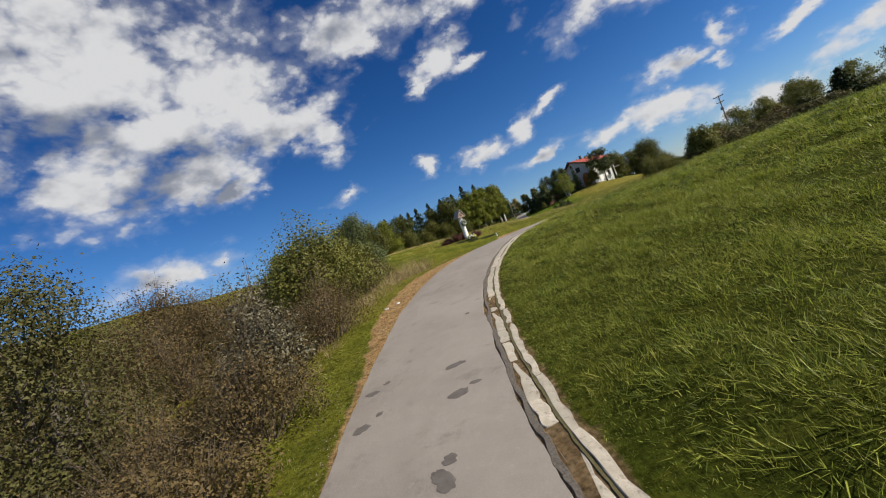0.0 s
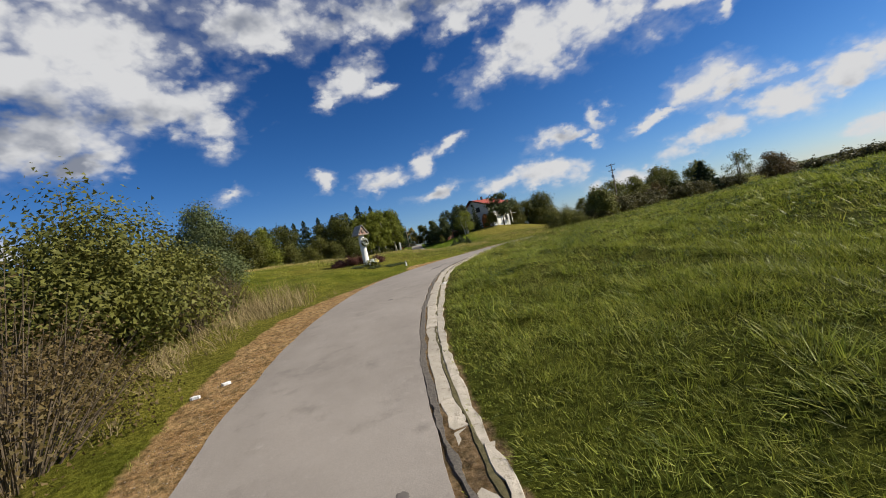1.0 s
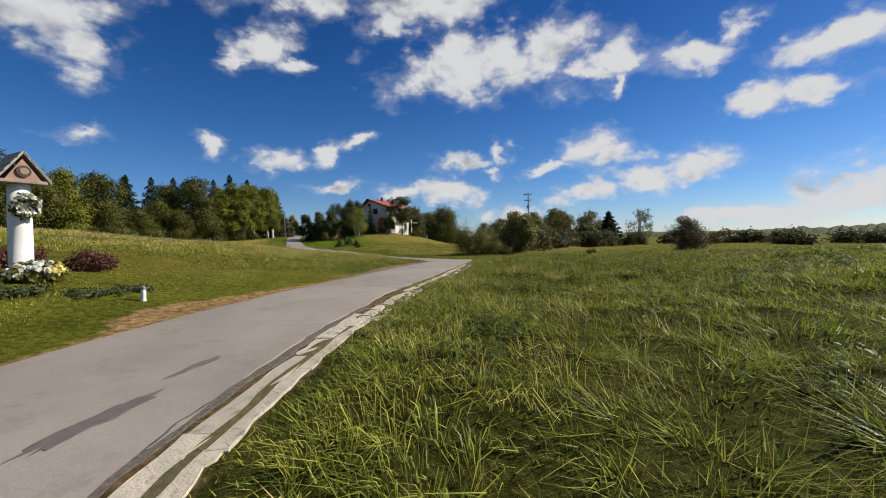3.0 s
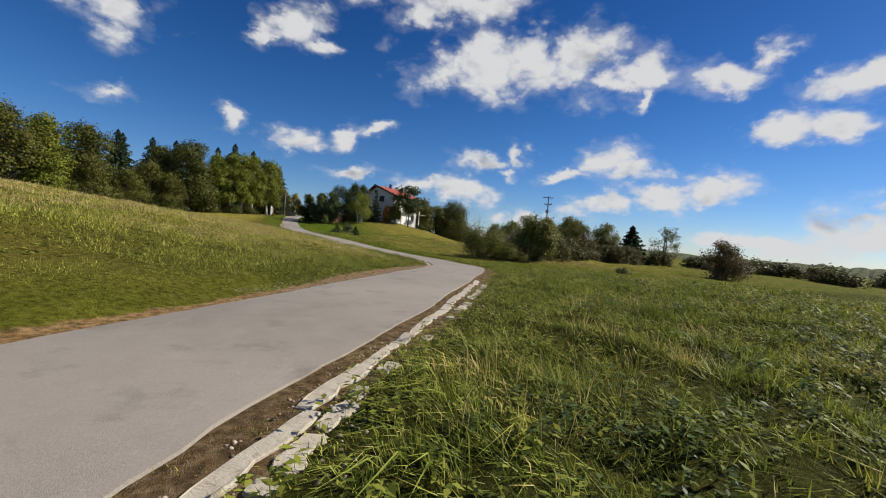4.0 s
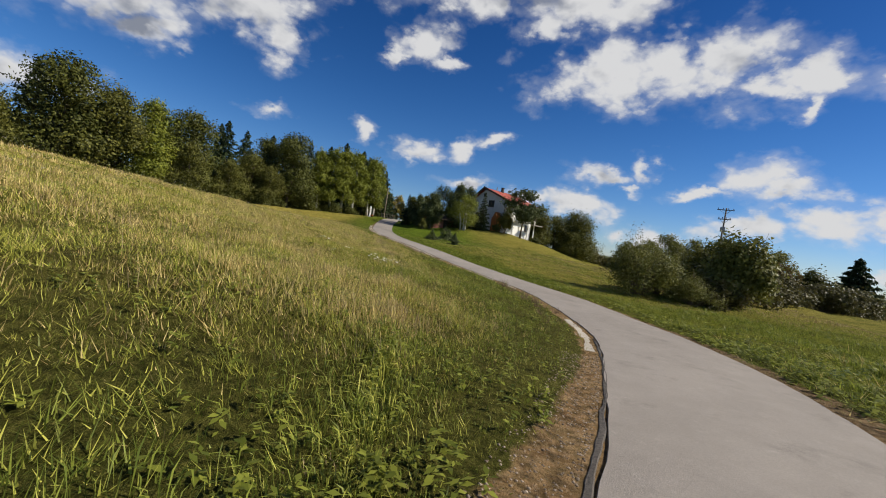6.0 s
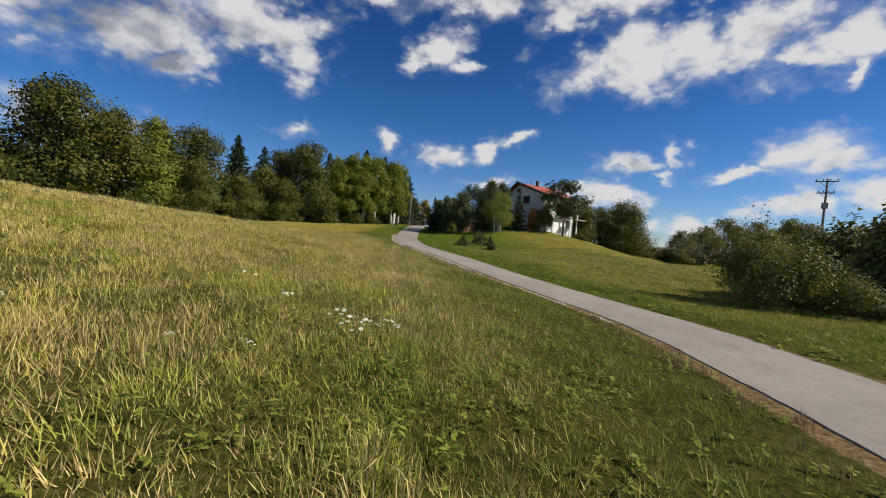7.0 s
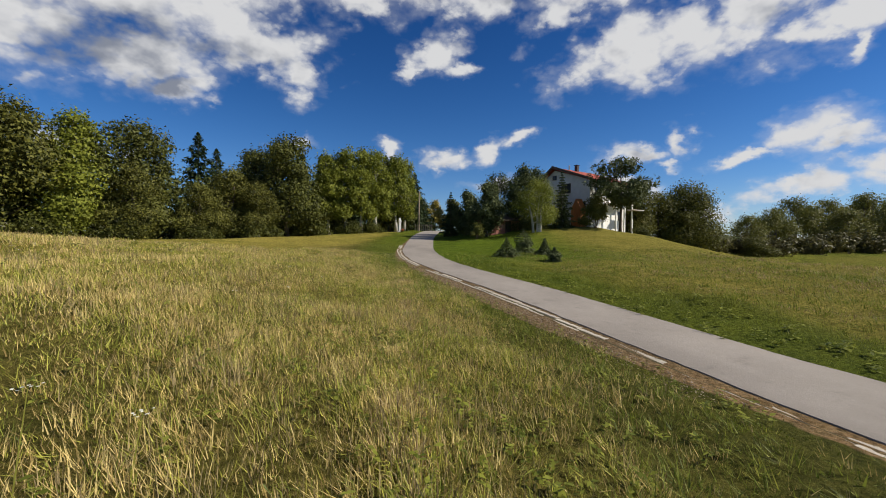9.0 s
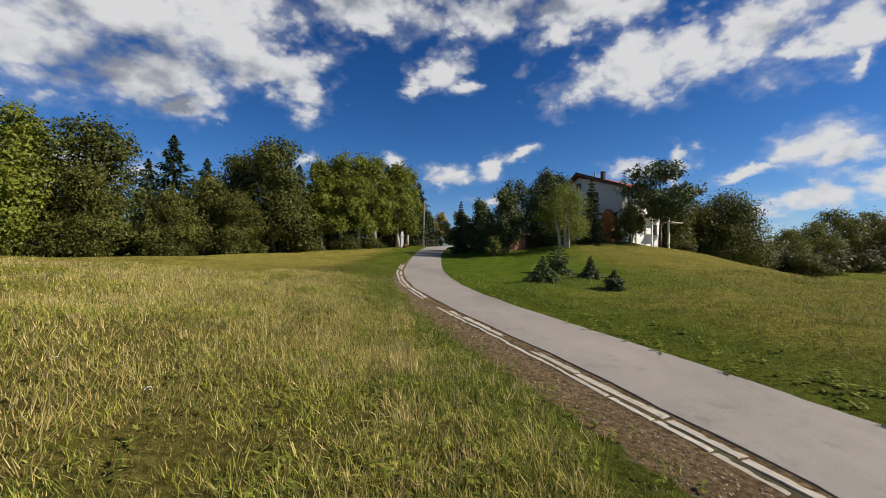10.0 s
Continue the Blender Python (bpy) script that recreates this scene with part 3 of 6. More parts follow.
def make_ground():
    us = np.unique(np.r_[-2500, -1200, -600, -350, np.arange(-220, -60, 12), np.arange(-60, -20, 3), np.arange(-20, -6, 0.8), np.arange(-6, 6.01, 0.2),
                         np.arange(6.5, 20, 0.8), np.arange(20, 70, 3), np.arange(70, 240, 14), 350, 600, 1200, 2500])
    ys = np.unique(np.r_[-1500, -700, -300, -150, np.arange(-80, -6, 5), np.arange(-6, 130, 0.6), np.arange(130, 190, 1.5), np.arange(190, 300, 10), 350, 450, 600, 900, 1500, 3000])
    U, Y = np.meshgrid(us, ys)
    X = road_x(Y) + U * road_skew(Y)
    Z = ground(X, Y)
    n, m = U.shape
    k = np.arange(n * m).reshape(n, m)
    quads = np.stack([k[:-1, :-1], k[:-1, 1:], k[1:, 1:], k[1:, :-1]], -1).reshape(-1, 4)
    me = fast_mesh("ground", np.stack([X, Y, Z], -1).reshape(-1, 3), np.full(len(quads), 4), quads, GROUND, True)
    u, y, x = U.ravel(), Y.ravel(), X.ravel()
    lat = np.abs(u) - half_at(y, u)
    # bare earth and gravel along the edges, each stretch with its own width
    wl = glide((-20, 0, 15, 20, 28, 31.5, 33.5, 36.2, 37.6, 39.4, 42, 50, 58, 62, 80, 90, 100, 112, 125, 200), (0.12, 0.10, 0.28, 1.0, 1.1, 0.4, 0.25, 0.2, 0.85, 0.65, 0.35, 0.7, 0.35, 0.4, 0.6, 1.75, 1.5, 0.7, 0.2, 0.2), y)
    wr = glide((-20, 10, 34, 38, 48, 56, 64, 200), (0.60, 0.60, 0.60, 0.70, 0.66, 0.45, 0.25, 0.2), y)
    w = np.where(u < 0, wl, wr)
    dirt = smooth01(lat, w + 0.35, w - 0.25)
    damp = np.where(u > 0, smooth01(y, 120, 60) * 0.65, np.maximum(smooth01(y, 78, 86) * 0.72, 0.42 * smooth01(y, 40, 47)))
    dry = np.where(u < 0, smooth01(y, 54, 70) * smooth01(-u, 3, 8), smooth01(y, 70, 84) * smooth01(u, 3.5, 7) * smooth01(u, 70, 45))
    dry = np.maximum(dry, 0.5 * smooth01(-u, 2, 5) * smooth01(y, 32, 20))
    lush = np.where(u > 0, np.maximum(smooth01(y, 62, 40), 0.4 + 0.4 * smooth01(u, 7, 3)), 0.6 * smooth01(-u, 9, 4) * smooth01(y, 42, 50)) * 0.9
    lawn = (u > 0) * np.maximum(smooth01(y, 100, 108) * smooth01(u, 20, 11), 0.4 * smooth01(y, 70, 80) * smooth01(u, 7, 4)) + 0.5 * (u < 0) * smooth01(-u, 7, 4) * smooth01(y, 84, 92)
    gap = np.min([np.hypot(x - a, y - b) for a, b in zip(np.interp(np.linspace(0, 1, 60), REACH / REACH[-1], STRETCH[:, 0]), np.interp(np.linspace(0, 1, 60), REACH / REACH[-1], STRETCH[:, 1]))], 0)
    # where grass is thick, the ground colour takes on the shade between blades
    sward_shade = smooth01(gap, 15, 4) * np.where(u > 0, smooth01(y, 66, 54) * smooth01(y, 12, 26), smooth01(y, 44, 50))
    for name, v in (("sward_shade", sward_shade), ("dirt", dirt), ("damp", damp), ("dry", dry), ("lush", lush), ("lawn", lawn)):
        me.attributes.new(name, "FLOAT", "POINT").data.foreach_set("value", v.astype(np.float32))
    tagged(new("ground", me), "rolling meadow ground with bare earth along the lane", "ground", kind="structure")


make_ground()


def make_road():
    us = np.array([-1.0, -0.985, -0.86, -0.62, -0.36, -0.12, 0.12, 0.36, 0.62, 0.86, 0.985, 1.0])
    ys = np.arange(-40, 215, 0.3)
    rng = np.random.RandomState(5)
    ragl, ragr = (np.convolve(rng.normal(0, 1, len(ys) + 8), np.ones(5) / 5, "same")[4:-4] * 0.065 for _ in range(2))
    V, T = [], []
    for k, y in enumerate(ys):
        sk, xc, zc = road_skew(y), road_x(y), road_z(y)
        for j, a in enumerate(us):
            u = a * float(half_at(y, a)) + (ragl[k] if j < 2 else ragr[k] if j > 9 else 0)
            edge = j in (0, len(us) - 1)
            V.append((xc + u * sk, y, zc + 0.03 * (1 - a * a) + 0.012 - (0.11 if edge else 0)))
            T.append(math.exp(-((abs(a) - 0.48) / 0.17) ** 2))
    m = len(us)
    F = [(r * m + c, r * m + c + 1, r * m + m + c + 1, r * m + m + c) for r in range(len(ys) - 1) for c in range(m - 1)]
    me = mesh_from("road", V, F, ASPHALT, False)
    me.attributes.new("track", "FLOAT", "POINT").data.foreach_set("value", np.array(T, np.float32))
    tagged(new("road", me), "narrow worn light grey asphalt lane", "road", kind="structure")


make_road()


def on_road(y, u, dz=0.0):
    """A place beside the road's middle, square across it."""
    y = float(y)
    x0, sk = float(road_x(y)), float(road_skew(y))
    s = float(road_x(y + 0.5) - road_x(y - 0.5))
    px, py = x0 + u / sk, y - u * s / sk
    return Vector((px, py, float(road_z(py)) + dz)), math.degrees(math.atan2(-s, 1.0))


# ---- trees and bushes ----


def leaf_cloud(name, lobes, n, size, material, seed, spread=0.3, per=10, shell=0.45, long=1.6, droop=0.0, tri=False):
    """Many small leaves in clumps over lobes (x, y, z, rx, ry, rz)."""
    rng = np.random.RandomState(seed)
    L = np.array(lobes, float)
    wgt = (L[:, 3] * L[:, 4] + L[:, 4] * L[:, 5] + L[:, 3] * L[:, 5])
    nc = max(n // per, 1)
    who = rng.choice(len(L), nc, p=wgt / wgt.sum())
    d = rng.normal(size=(nc, 3))
    d /= np.linalg.norm(d, axis=1)[:, None]
    r = 1 - shell * rng.uniform(0, 1, nc) ** 1.6
    r *= 1 + 0.16 * np.sin(d[:, 0] * 6 + who) * np.sin(d[:, 1] * 5 + 2 * who) + 0.10 * rng.normal(size=nc)
    c = L[who, :3] + d * L[who, 3:] * r[:, None]
    c = np.repeat(c, per, 0) + rng.normal(size=(nc * per, 3)) * spread
    out = np.repeat(d, per, 0)
    m = len(c)
    nrm = out * 1.0 + rng.normal(size=(m, 3)) * 0.5 + np.array([0, 0, 0.35])
    nrm /= np.linalg.norm(nrm, axis=1)[:, None]
    t = np.cross(nrm, rng.normal(size=(m, 3)))
    t[:, 2] -= droop
    t /= np.linalg.norm(t, axis=1)[:, None]
    b = np.cross(nrm, t)
    s = size * rng.uniform(0.6, 1.35, m)[:, None]
    if tri:
        V = np.stack([c - t * s * long / 2, c + t * s * long / 2, c + b * s * 0.95], 1)
        return fast_mesh(name, V.reshape(-1, 3), np.full(m, 3), np.arange(m * 3), material)
    V = np.stack([c - t * s * long / 2, c + b * s / 2 + nrm * s * 0.12, c + t * s * long / 2, c - b * s / 2 + nrm * s * 0.12], 1)
    me = fast_mesh(name, V.reshape(-1, 3), np.full(m, 4), np.arange(m * 4), material)
    return me


def limbs(name, height, base, lobes, seed, material, trunk_top=0.75, forks=1, lean=0.04):
    rng = random.Random(seed)
    bm = bmesh.new()
    for f in range(forks):
        ox, oy = (rng.uniform(-0.5, 0.5), rng.uniform(-0.5, 0.5)) if forks > 1 else (0, 0)
        pts, rad = [], []
        for k in range(7):
            s = k / 6
            pts.append((ox * (1 + s * 1.5) + math.sin(s * 5 + seed + f) * lean * height * s, oy * (1 + s * 1.5) + math.cos(s * 4 + seed + f) * lean * height * s, -0.25 + s * (height * trunk_top + 0.25)))
            rad.append(base * (1.25 if k == 0 else 1 - 0.8 * s))
        tube(bm, pts, rad, 8)
        for lb in lobes[f::forks]:
            zt = max(0.15 * height, min(lb[2] - 0.35 * lb[5], height * trunk_top * 0.92))
            s = zt / (height * trunk_top)
            a = Vector(pts[min(int(s * 6), 5)]).lerp(Vector(pts[min(int(s * 6) + 1, 6)]), s * 6 - int(s * 6))
            e = Vector(lb[:3])
            mid = a.lerp(e, 0.5) + Vector((rng.uniform(-.3, .3), rng.uniform(-.3, .3), 0.12 * height * rng.uniform(0, 1)))
            rr = base * (1 - 0.75 * s) * 0.5
            tube(bm, [a, mid, e], [rr, rr * 0.65, rr * 0.2], 5)
    return bm_mesh(name, bm, material, True)


def crown_lobes(height, radius, low, seed, count=16, top=0.9):
    rng = random.Random(seed)
    out = []
    for k in range(count):
        s = (k + rng.random()) / count
        z = low + (height - low) * (s * top + 0.04)
        reach = radius * math.sqrt(max(0.02, 1 - s ** 2.2)) * (0.8 + 0.2 * min(1, s * 4))
        a = rng.uniform(0, 6.283)
        rr = reach * rng.uniform(0.3, 0.78)
        size = radius * rng.uniform(0.33, 0.50) * (1 - 0.30 * s)
        out.append((rr * math.cos(a), rr * math.sin(a), min(z, height - size * 0.7), size, size, size * rng.uniform(0.7, 1.0)))
    return out


def broadleaf(name, label, x, y, height, radius, leaves, seed, n=9000, leaf=0.2, low=0.2, bark=BARK, group="", count=16, forks=1, sink=0.0, turn=0.0):
    t = thing(name, x, y, gz(x, y) - sink, label, "tree" if name.endswith("tree") or name in ("birch", "poplar") else "bush", group, turn)
    lobes = crown_lobes(height, radius, height * low, seed, count)
    part("trunk", limbs("trunk", height, 0.022 * height + 0.03, lobes, seed, bark, forks=forks), None, t)
    part("crown", leaf_cloud("crown", lobes, int(n * 2.0), leaf * 0.67, leaves, seed, spread=radius * 0.06 + 0.05, per=14, tri=True), None, t)
    return t


def conifer_mesh(height, radius, seed, n, size, material, low=0.05, gaps=0.0):
    """Whorls of drooping boughs, shorter towards the top."""
    rng = np.random.RandomState(seed)
    tiers = int(height * 2.2) + 6
    C, N = [], []
    for k in range(n):
        s = rng.uniform(0, 1) ** 1.35
        tier = math.floor(s * tiers) / tiers
        z = height * (low + (1 - low) * tier)
        reach = radius * (1 - tier) ** 0.85 * (0.82 + 0.3 * math.sin(tier * 60 + seed))
        boughs = 9 + int(3 * math.sin(tier * 90))
        a = (math.floor(rng.uniform(0, boughs)) + 0.5 * (int(tier * tiers) % 2)) / boughs * 6.283 + rng.normal(0, 0.09)
        q = rng.uniform(0.15, 1.0) ** 0.7
        C.append((reach * q * math.cos(a), reach * q * math.sin(a), z - 0.16 * reach * q + 0.12 * reach * q * q + rng.normal(0, 0.03 * size * 4)))
        N.append((math.cos(a), math.sin(a), -0.25))
    C, out = np.array(C), np.array(N)
    m = len(C)
    t = out + rng.normal(size=(m, 3)) * 0.45
    t /= np.linalg.norm(t, axis=1)[:, None]
    nrm = np.array([0, 0, 1.0]) + rng.normal(size=(m, 3)) * 0.5
    b = np.cross(nrm, t)
    b /= np.linalg.norm(b, axis=1)[:, None]
    s = size * (rng.uniform(0.6, 1.3, m) * (1.08 - 0.75 * C[:, 2] / height))[:, None]
    V = np.stack([C - t * s, C + b * s * 0.35, C + t * s - np.array([0, 0, 1]) * s * 0.3, C - b * s * 0.35], 1)
    return fast_mesh("crown", V.reshape(-1, 3), np.full(m, 4), np.arange(m * 4), material)


def spruce(name, label, x, y, height, radius, seed, n=4000, size=0.3, material=None, group="", low=0.05):
    t = thing(name, x, y, gz(x, y), label, "conifer", group)
    bm = tube(bmesh.new(), [(0, 0, -0.2), (0, 0, height * 0.5), (0, 0, height * 0.98)], [0.02 * height + 0.02, 0.012 * height, 0.01], 7)
    part("trunk", bm, BARK, t)
    part("crown", conifer_mesh(height, radius, seed, n, size, material or NEEDLE, low), None, t)
    return t


def again(t, x, y, scale=1.0, turn=0.0, tall=1.0, label=""):
    c = copy_thing(t, pose(x, y, gz(x, y), 0, 0, turn) @ Matrix.Diagonal((scale, scale, scale * tall, 1)))
    return tagged(c, label)


# the wood along the upper edge of the meadow
alder = broadleaf("alder_tree", "tall dense dark green alder at the wood's edge", 3.7, 145, 15.8, 6.2, LEAF_DARK, 11, 9500, 0.38, 0.05, count=40, group="trees of the wood")
hornbeam = broadleaf("hornbeam_tree", "broad olive green hornbeam with low boughs", -22.0, 127.2, 15.4, 6.6, LEAF_OLIVE, 12, 9000, 0.38, 0.05, count=40, group="trees of the wood")
maple = broadleaf("maple_tree", "maple turning yellow at the wood's edge", -17, 131, 15.0, 5.4, LEAF_YELLOW, 13, 9500, 0.35, 0.06, count=34, group="trees of the wood")
poplar = broadleaf("poplar", "slender yellow-green poplar with a bare lower stem", 12.4, 150.5, 15.0, 3.5, LEAF_YELLOW, 14, 6500, 0.30, 0.20, PALE_BARK, count=38, group="trees of the wood")
fir = spruce("spruce", "dark spruce standing in the wood", -9.6, 145.6, 16.8, 5.8, 21, 3300, 0.72, group="spruces of the wood")
for x, y, sc, tn, tl in ((-27, 125, 1.12, 40, 1.02), (-12.6, 134.6, 0.98, 90, 0.98), (10, 154, 0.8, 200, 1.1), (-2, 150, 0.95, 130, 0.98), (20.5, 160, 0.85, 20, 1.1)):
    again(alder, x, y, sc, tn, tl)
for x, y, sc, tn, tl in ((-11.4, 131.4, 0.62, 60, 0.98), (-3.2, 141, 0.7, 100, 0.95), (-40, 128, 0.85, 30, 1.0), (-34, 119, 0.82, 250, 1.0), (0.6, 140.4, 0.52, 15, 1.0), (-6.4, 137.8, 0.5, 70, 1.05)):
    again(hornbeam, x, y, sc, tn, tl)
for x, y, sc, tn, tl in ((-29, 133, 0.9, 80, 1.0), (-46, 118, 1.0, 10, 1.0), (-24.4, 131.5, 0.85, 130, 0.95)):
    again(maple, x, y, sc, tn, tl)
for x, y, sc, tn in ((15.0, 151.5, 1.0, 70), (17.6, 153.5, 1.02, 140), (9.6, 150, 0.95, 210), (21.5, 156.5, 0.98, 300), (23.2, 159, 0.95, 30)):
    again(poplar, x, y, sc, tn)
for x, y, sc in ((-38.5, 138, 1.22), (-34, 186, 1.35), (-24, 192, 1.45), (-16, 190, 1.4), (-9, 193, 1.42), (-3, 196, 1.45), (3, 190, 1.38), (9, 195, 1.42), (14, 192, 1.5), (20, 196, 1.45), (26, 167, 0.82), (24.8, 162.5, 0.74)):
    again(fir, x, y, sc * 0.95, x * 31 % 360, 1.0)

# ---- bushes ----


def bush(name, label, x, y, height, radius, leaves, seed, n=4000, leaf=0.07, stems=14, bark=TWIG, group="", long=1.6, count=14, spiky=0.0, squash=1.0, category="bush"):
    """Stems that spread from the ground and a dome of leaves with gaps."""
    t = thing(name, x, y, gz(x, y), label, category, group, seed * 37 % 360)
    rng = random.Random(seed)
    lobes = []
    for k in range(count):
        a, q = rng.uniform(0, 6.283), math.sqrt(rng.random())
        rr = radius * q * 0.85
        top = height * (1 - 0.55 * q * q) * rng.uniform(0.65, 1.0)
        sz = radius * rng.uniform(0.24, 0.42)
        lobes.append((rr * math.cos(a), rr * math.sin(a) * squash, max(top - sz * 0.6, sz * 0.5), sz, sz, max(sz, top * 0.45)))
    bm = bmesh.new()
    for k in range(stems):
        lb = lobes[k % count]
        e = Vector((lb[0] + rng.uniform(-.5, .5) * lb[3], lb[1] + rng.uniform(-.5, .5) * lb[3], lb[2] + lb[5] * (0.7 + spiky * rng.random())))
        a = Vector((lb[0] * 0.2 + rng.uniform(-.1, .1), lb[1] * 0.2 + rng.uniform(-.1, .1), -0.15))
        mid = a.lerp(e, 0.5) + Vector((rng.uniform(-.12, .12), rng.uniform(-.12, .12), 0.1)) * height * 0.4
        r0 = 0.0045 * height + 0.003
        tube(bm, [a, mid, e], [r0, r0 * 0.7, r0 * 0.2], 4)
    twigs = part("branchwork", bm, bark, t)
    if stems > 60:
        tagged(twigs, kind="stuff")
    part("foliage", leaf_cloud("foliage", lobes, n, leaf, leaves, seed, spread=radius * 0.07 + 0.03, long=long, shell=0.6, tri=True), None, t)
    return t


# the overgrown bank beside the lower lane
bush("willow_bush", "tall goat willow bush with dull green leaves", -7.8, 27.6, 5.0, 3.5, LEAF_BUSH, 31, 32000, 0.095, 60, count=54)
bush("willow_bush", "rounded goat willow bush starting to yellow", -6.3, 30.5, 3.6, 1.9, LEAF_OLIVE, 32, 9000, 0.09, 24, count=18)
broadleaf("juniper", "dense dark juniper on the bank", -6.4, 36.8, 4.4, 2.2, NEEDLE_YOUNG, 33, 9000, 0.10, 0.02, count=24)
broadleaf("hawthorn_tree", "leaning hawthorn tree with an airy crown", -10.1, 13.4, 7.0, 2.9, LEAF_HAW, 34, 15000, 0.085, 0.08, count=40, forks=4)
bush("silver_bush", "grey-leaved bush with pale undersides", -5.4, 14.6, 3.4, 1.25, LEAF_SILVER, 36, 6200, 0.055, 60, spiky=0.7, count=26)
kinds = []
for k, (h, r, lf) in enumerate(((1.9, 1.7, LEAF_BROWN), (2.3, 1.9, LEAF_RUST), (1.5, 1.6, LEAF_BROWN), (2.6, 2.1, LEAF_BROWN))):
    x, y = ((-4.9, 12.4), (-7.4, 12.2), (-4.8, 9.6), (-7.2, 17.4))[k]
    kinds.append(bush("bramble", "withered brown bramble thicket with dry stems", x, y, h, r, lf, 40 + k, 8200, 0.042, 120, spiky=0.7, count=34, group="brambles on the bank"))
for k, (x, y, sc) in enumerate(((-6.2, 8.6, 1.0), (-5.2, 19.6, 1.05), (-9.6, 19.8, 1.1), (-6.3, 22.6, 1.1), (-4.4, 6.6, 0.9), (-9.2, 8.2, 1.0), (-7.2, 5.2, 1.0), (-9.4, 14.2, 1.1), (-6.0, 15.0, 1.0),
                                (-11.6, 11.4, 1.1), (-12.4, 16.6, 1.2), (-12.6, 8.0, 1.1), (-10.2, 5.2, 1.1), (-12.6, 21.5, 1.2), (-14.8, 13.4, 1.3), (-15.5, 18.5, 1.3), (-8.6, 10.2, 0.9), (-13, 26, 1.7), (-16.8, 23.5, 1.9), (-19.5, 19, 1.9), (-12.5, 31, 1.6), (-17, 29.5, 2.0), (-10.5, 24, 1.3), (-22, 25, 2.2), (-21, 32, 2.2))):
    again(kinds[(k * 7 + k // 3) % 4], x, y, sc, k * 77 % 360, 0.9 + 0.07 * (k % 4))
for k, (x, y) in enumerate(((-5.2, 33.0), (-4.5, 30.6), (-4.9, 27.6), (-6.8, 34.6))):
    bush("dry_shrub", "dry grey-brown shrub of bare twigs", x, y, 1.5, 1.1, LEAF_BROWN, 60 + k, 1500, 0.035, 90, spiky=0.8, count=18, group="dry shrubs on the verge")

# ---- trees and thickets beyond the lane ----
willow = bush("roadside_bush", "dense dark olive bush beside the lane", 39.6, 78.0, 4.4, 2.8, LEAF_BUSH, 71, 11000, 0.10, 70, count=30, spiky=0.5, group="roadside bushes")
for x, y, sc, tl in ((43.6, 80.4, 0.95, 0.95), (42.8, 76.0, 0.7, 0.8)):
    again(willow, x, y, sc, x * 17 % 360, tl)
bush("elder_bush", "tall ragged elder bush by the power pole", 48.5, 77.2, 5.6, 2.9, LEAF_BUSH, 72, 11000, 0.2, 40, count=26, spiky=0.4)
for k, (x, y, h, r) in enumerate(((53, 84, 4.8, 3.0), (58, 88, 4.6, 3.2), (63, 93, 5.2, 3.4), (70, 96, 5.0, 3.6), (77, 95, 5.4, 3.6), (84, 95, 5.6, 3.8))):
    bush("thicket", "mixed thicket of olive and brown shrubs", x, y, h, r, (LEAF_OLIVE, LEAF_RUST, LEAF_DARK)[k % 3], 80 + k, 4000, 0.28, 30, count=20, spiky=0.3, group="thickets past the lane")
hedge = bush("thicket", "low brown-green thicket along the field's edge", 56, 83, 3.4, 3.4, LEAF_HAW, 79, 5000, 0.2, 40, count=24, spiky=0.4, group="thickets past the lane")
for x, y, sc in ((61, 87, 1.1), (66.5, 90, 1.2), (73.5, 92, 1.2), (80, 91, 1.2), (87, 92, 1.2), (51, 81.5, 0.9), (98, 92, 1.0), (46, 76.5, 0.75)):
    again(hedge, x, y, sc, x * 41 % 360, 0.9)
spruce("pine_tree", "dark conical conifer in the hedgerow", 93.6, 96, 9.2, 4.6, 91, 9000, 0.6)
broadleaf("ash_tree", "thin half-bare ash tree", 102.5, 93.5, 9.6, 4.2, LEAF_OLIVE, 92, 1700, 0.26, 0.12, count=26, forks=3)
broadleaf("rowan_tree", "rounded reddish brown tree standing alone", 81.0, 69.5, 5.9, 3.6, LEAF_RUST, 93, 5500, 0.24, 0.05, count=22, forks=2)
bush("small_bush", "low round bush in the sloping field", 49, 64, 0.9, 0.9, LEAF_OLIVE, 94, 1200, 0.09, 12)
far_tree = broadleaf("willow_tree", "spreading yellow-green willow in the far tree row", 135, 168, 11.5, 6.5, LEAF_BUSH, 95, 4200, 0.40, 0.22, count=24, forks=3, group="far tree row")
for x, y, sc, tl in ((120, 164, 1.0, 1), (150, 170, 1.15, 1.05), (108, 158, 0.8, 0.95), (142, 158, 1.05, 1.0), (163, 160, 1.1, 1), (98, 155, 0.65, 0.95), (128, 158, 0.85, 0.9), (157, 176, 1.1, 1)):
    again(far_tree, x, y, sc, x * 13 % 360, tl)
scrub = bush("scrub", "dark brown-green scrub in the far tree row", 112, 150, 3.8, 5.2, LEAF_HAW, 96, 2800, 0.4, 20, count=24, group="far scrub")
for x, y, sc, tl in ((121, 150, 1.1, 1), (132, 151, 1.2, 1), (103, 148, 1.0, 0.9), (94, 146, 0.9, 0.9), (86, 145, 0.85, 1.0), (144, 150, 1.2, 1), (155, 149, 1.2, 1), (79, 145, 0.8, 1.0)):
    again(scrub, x, y, sc, x * 13 % 360, tl)
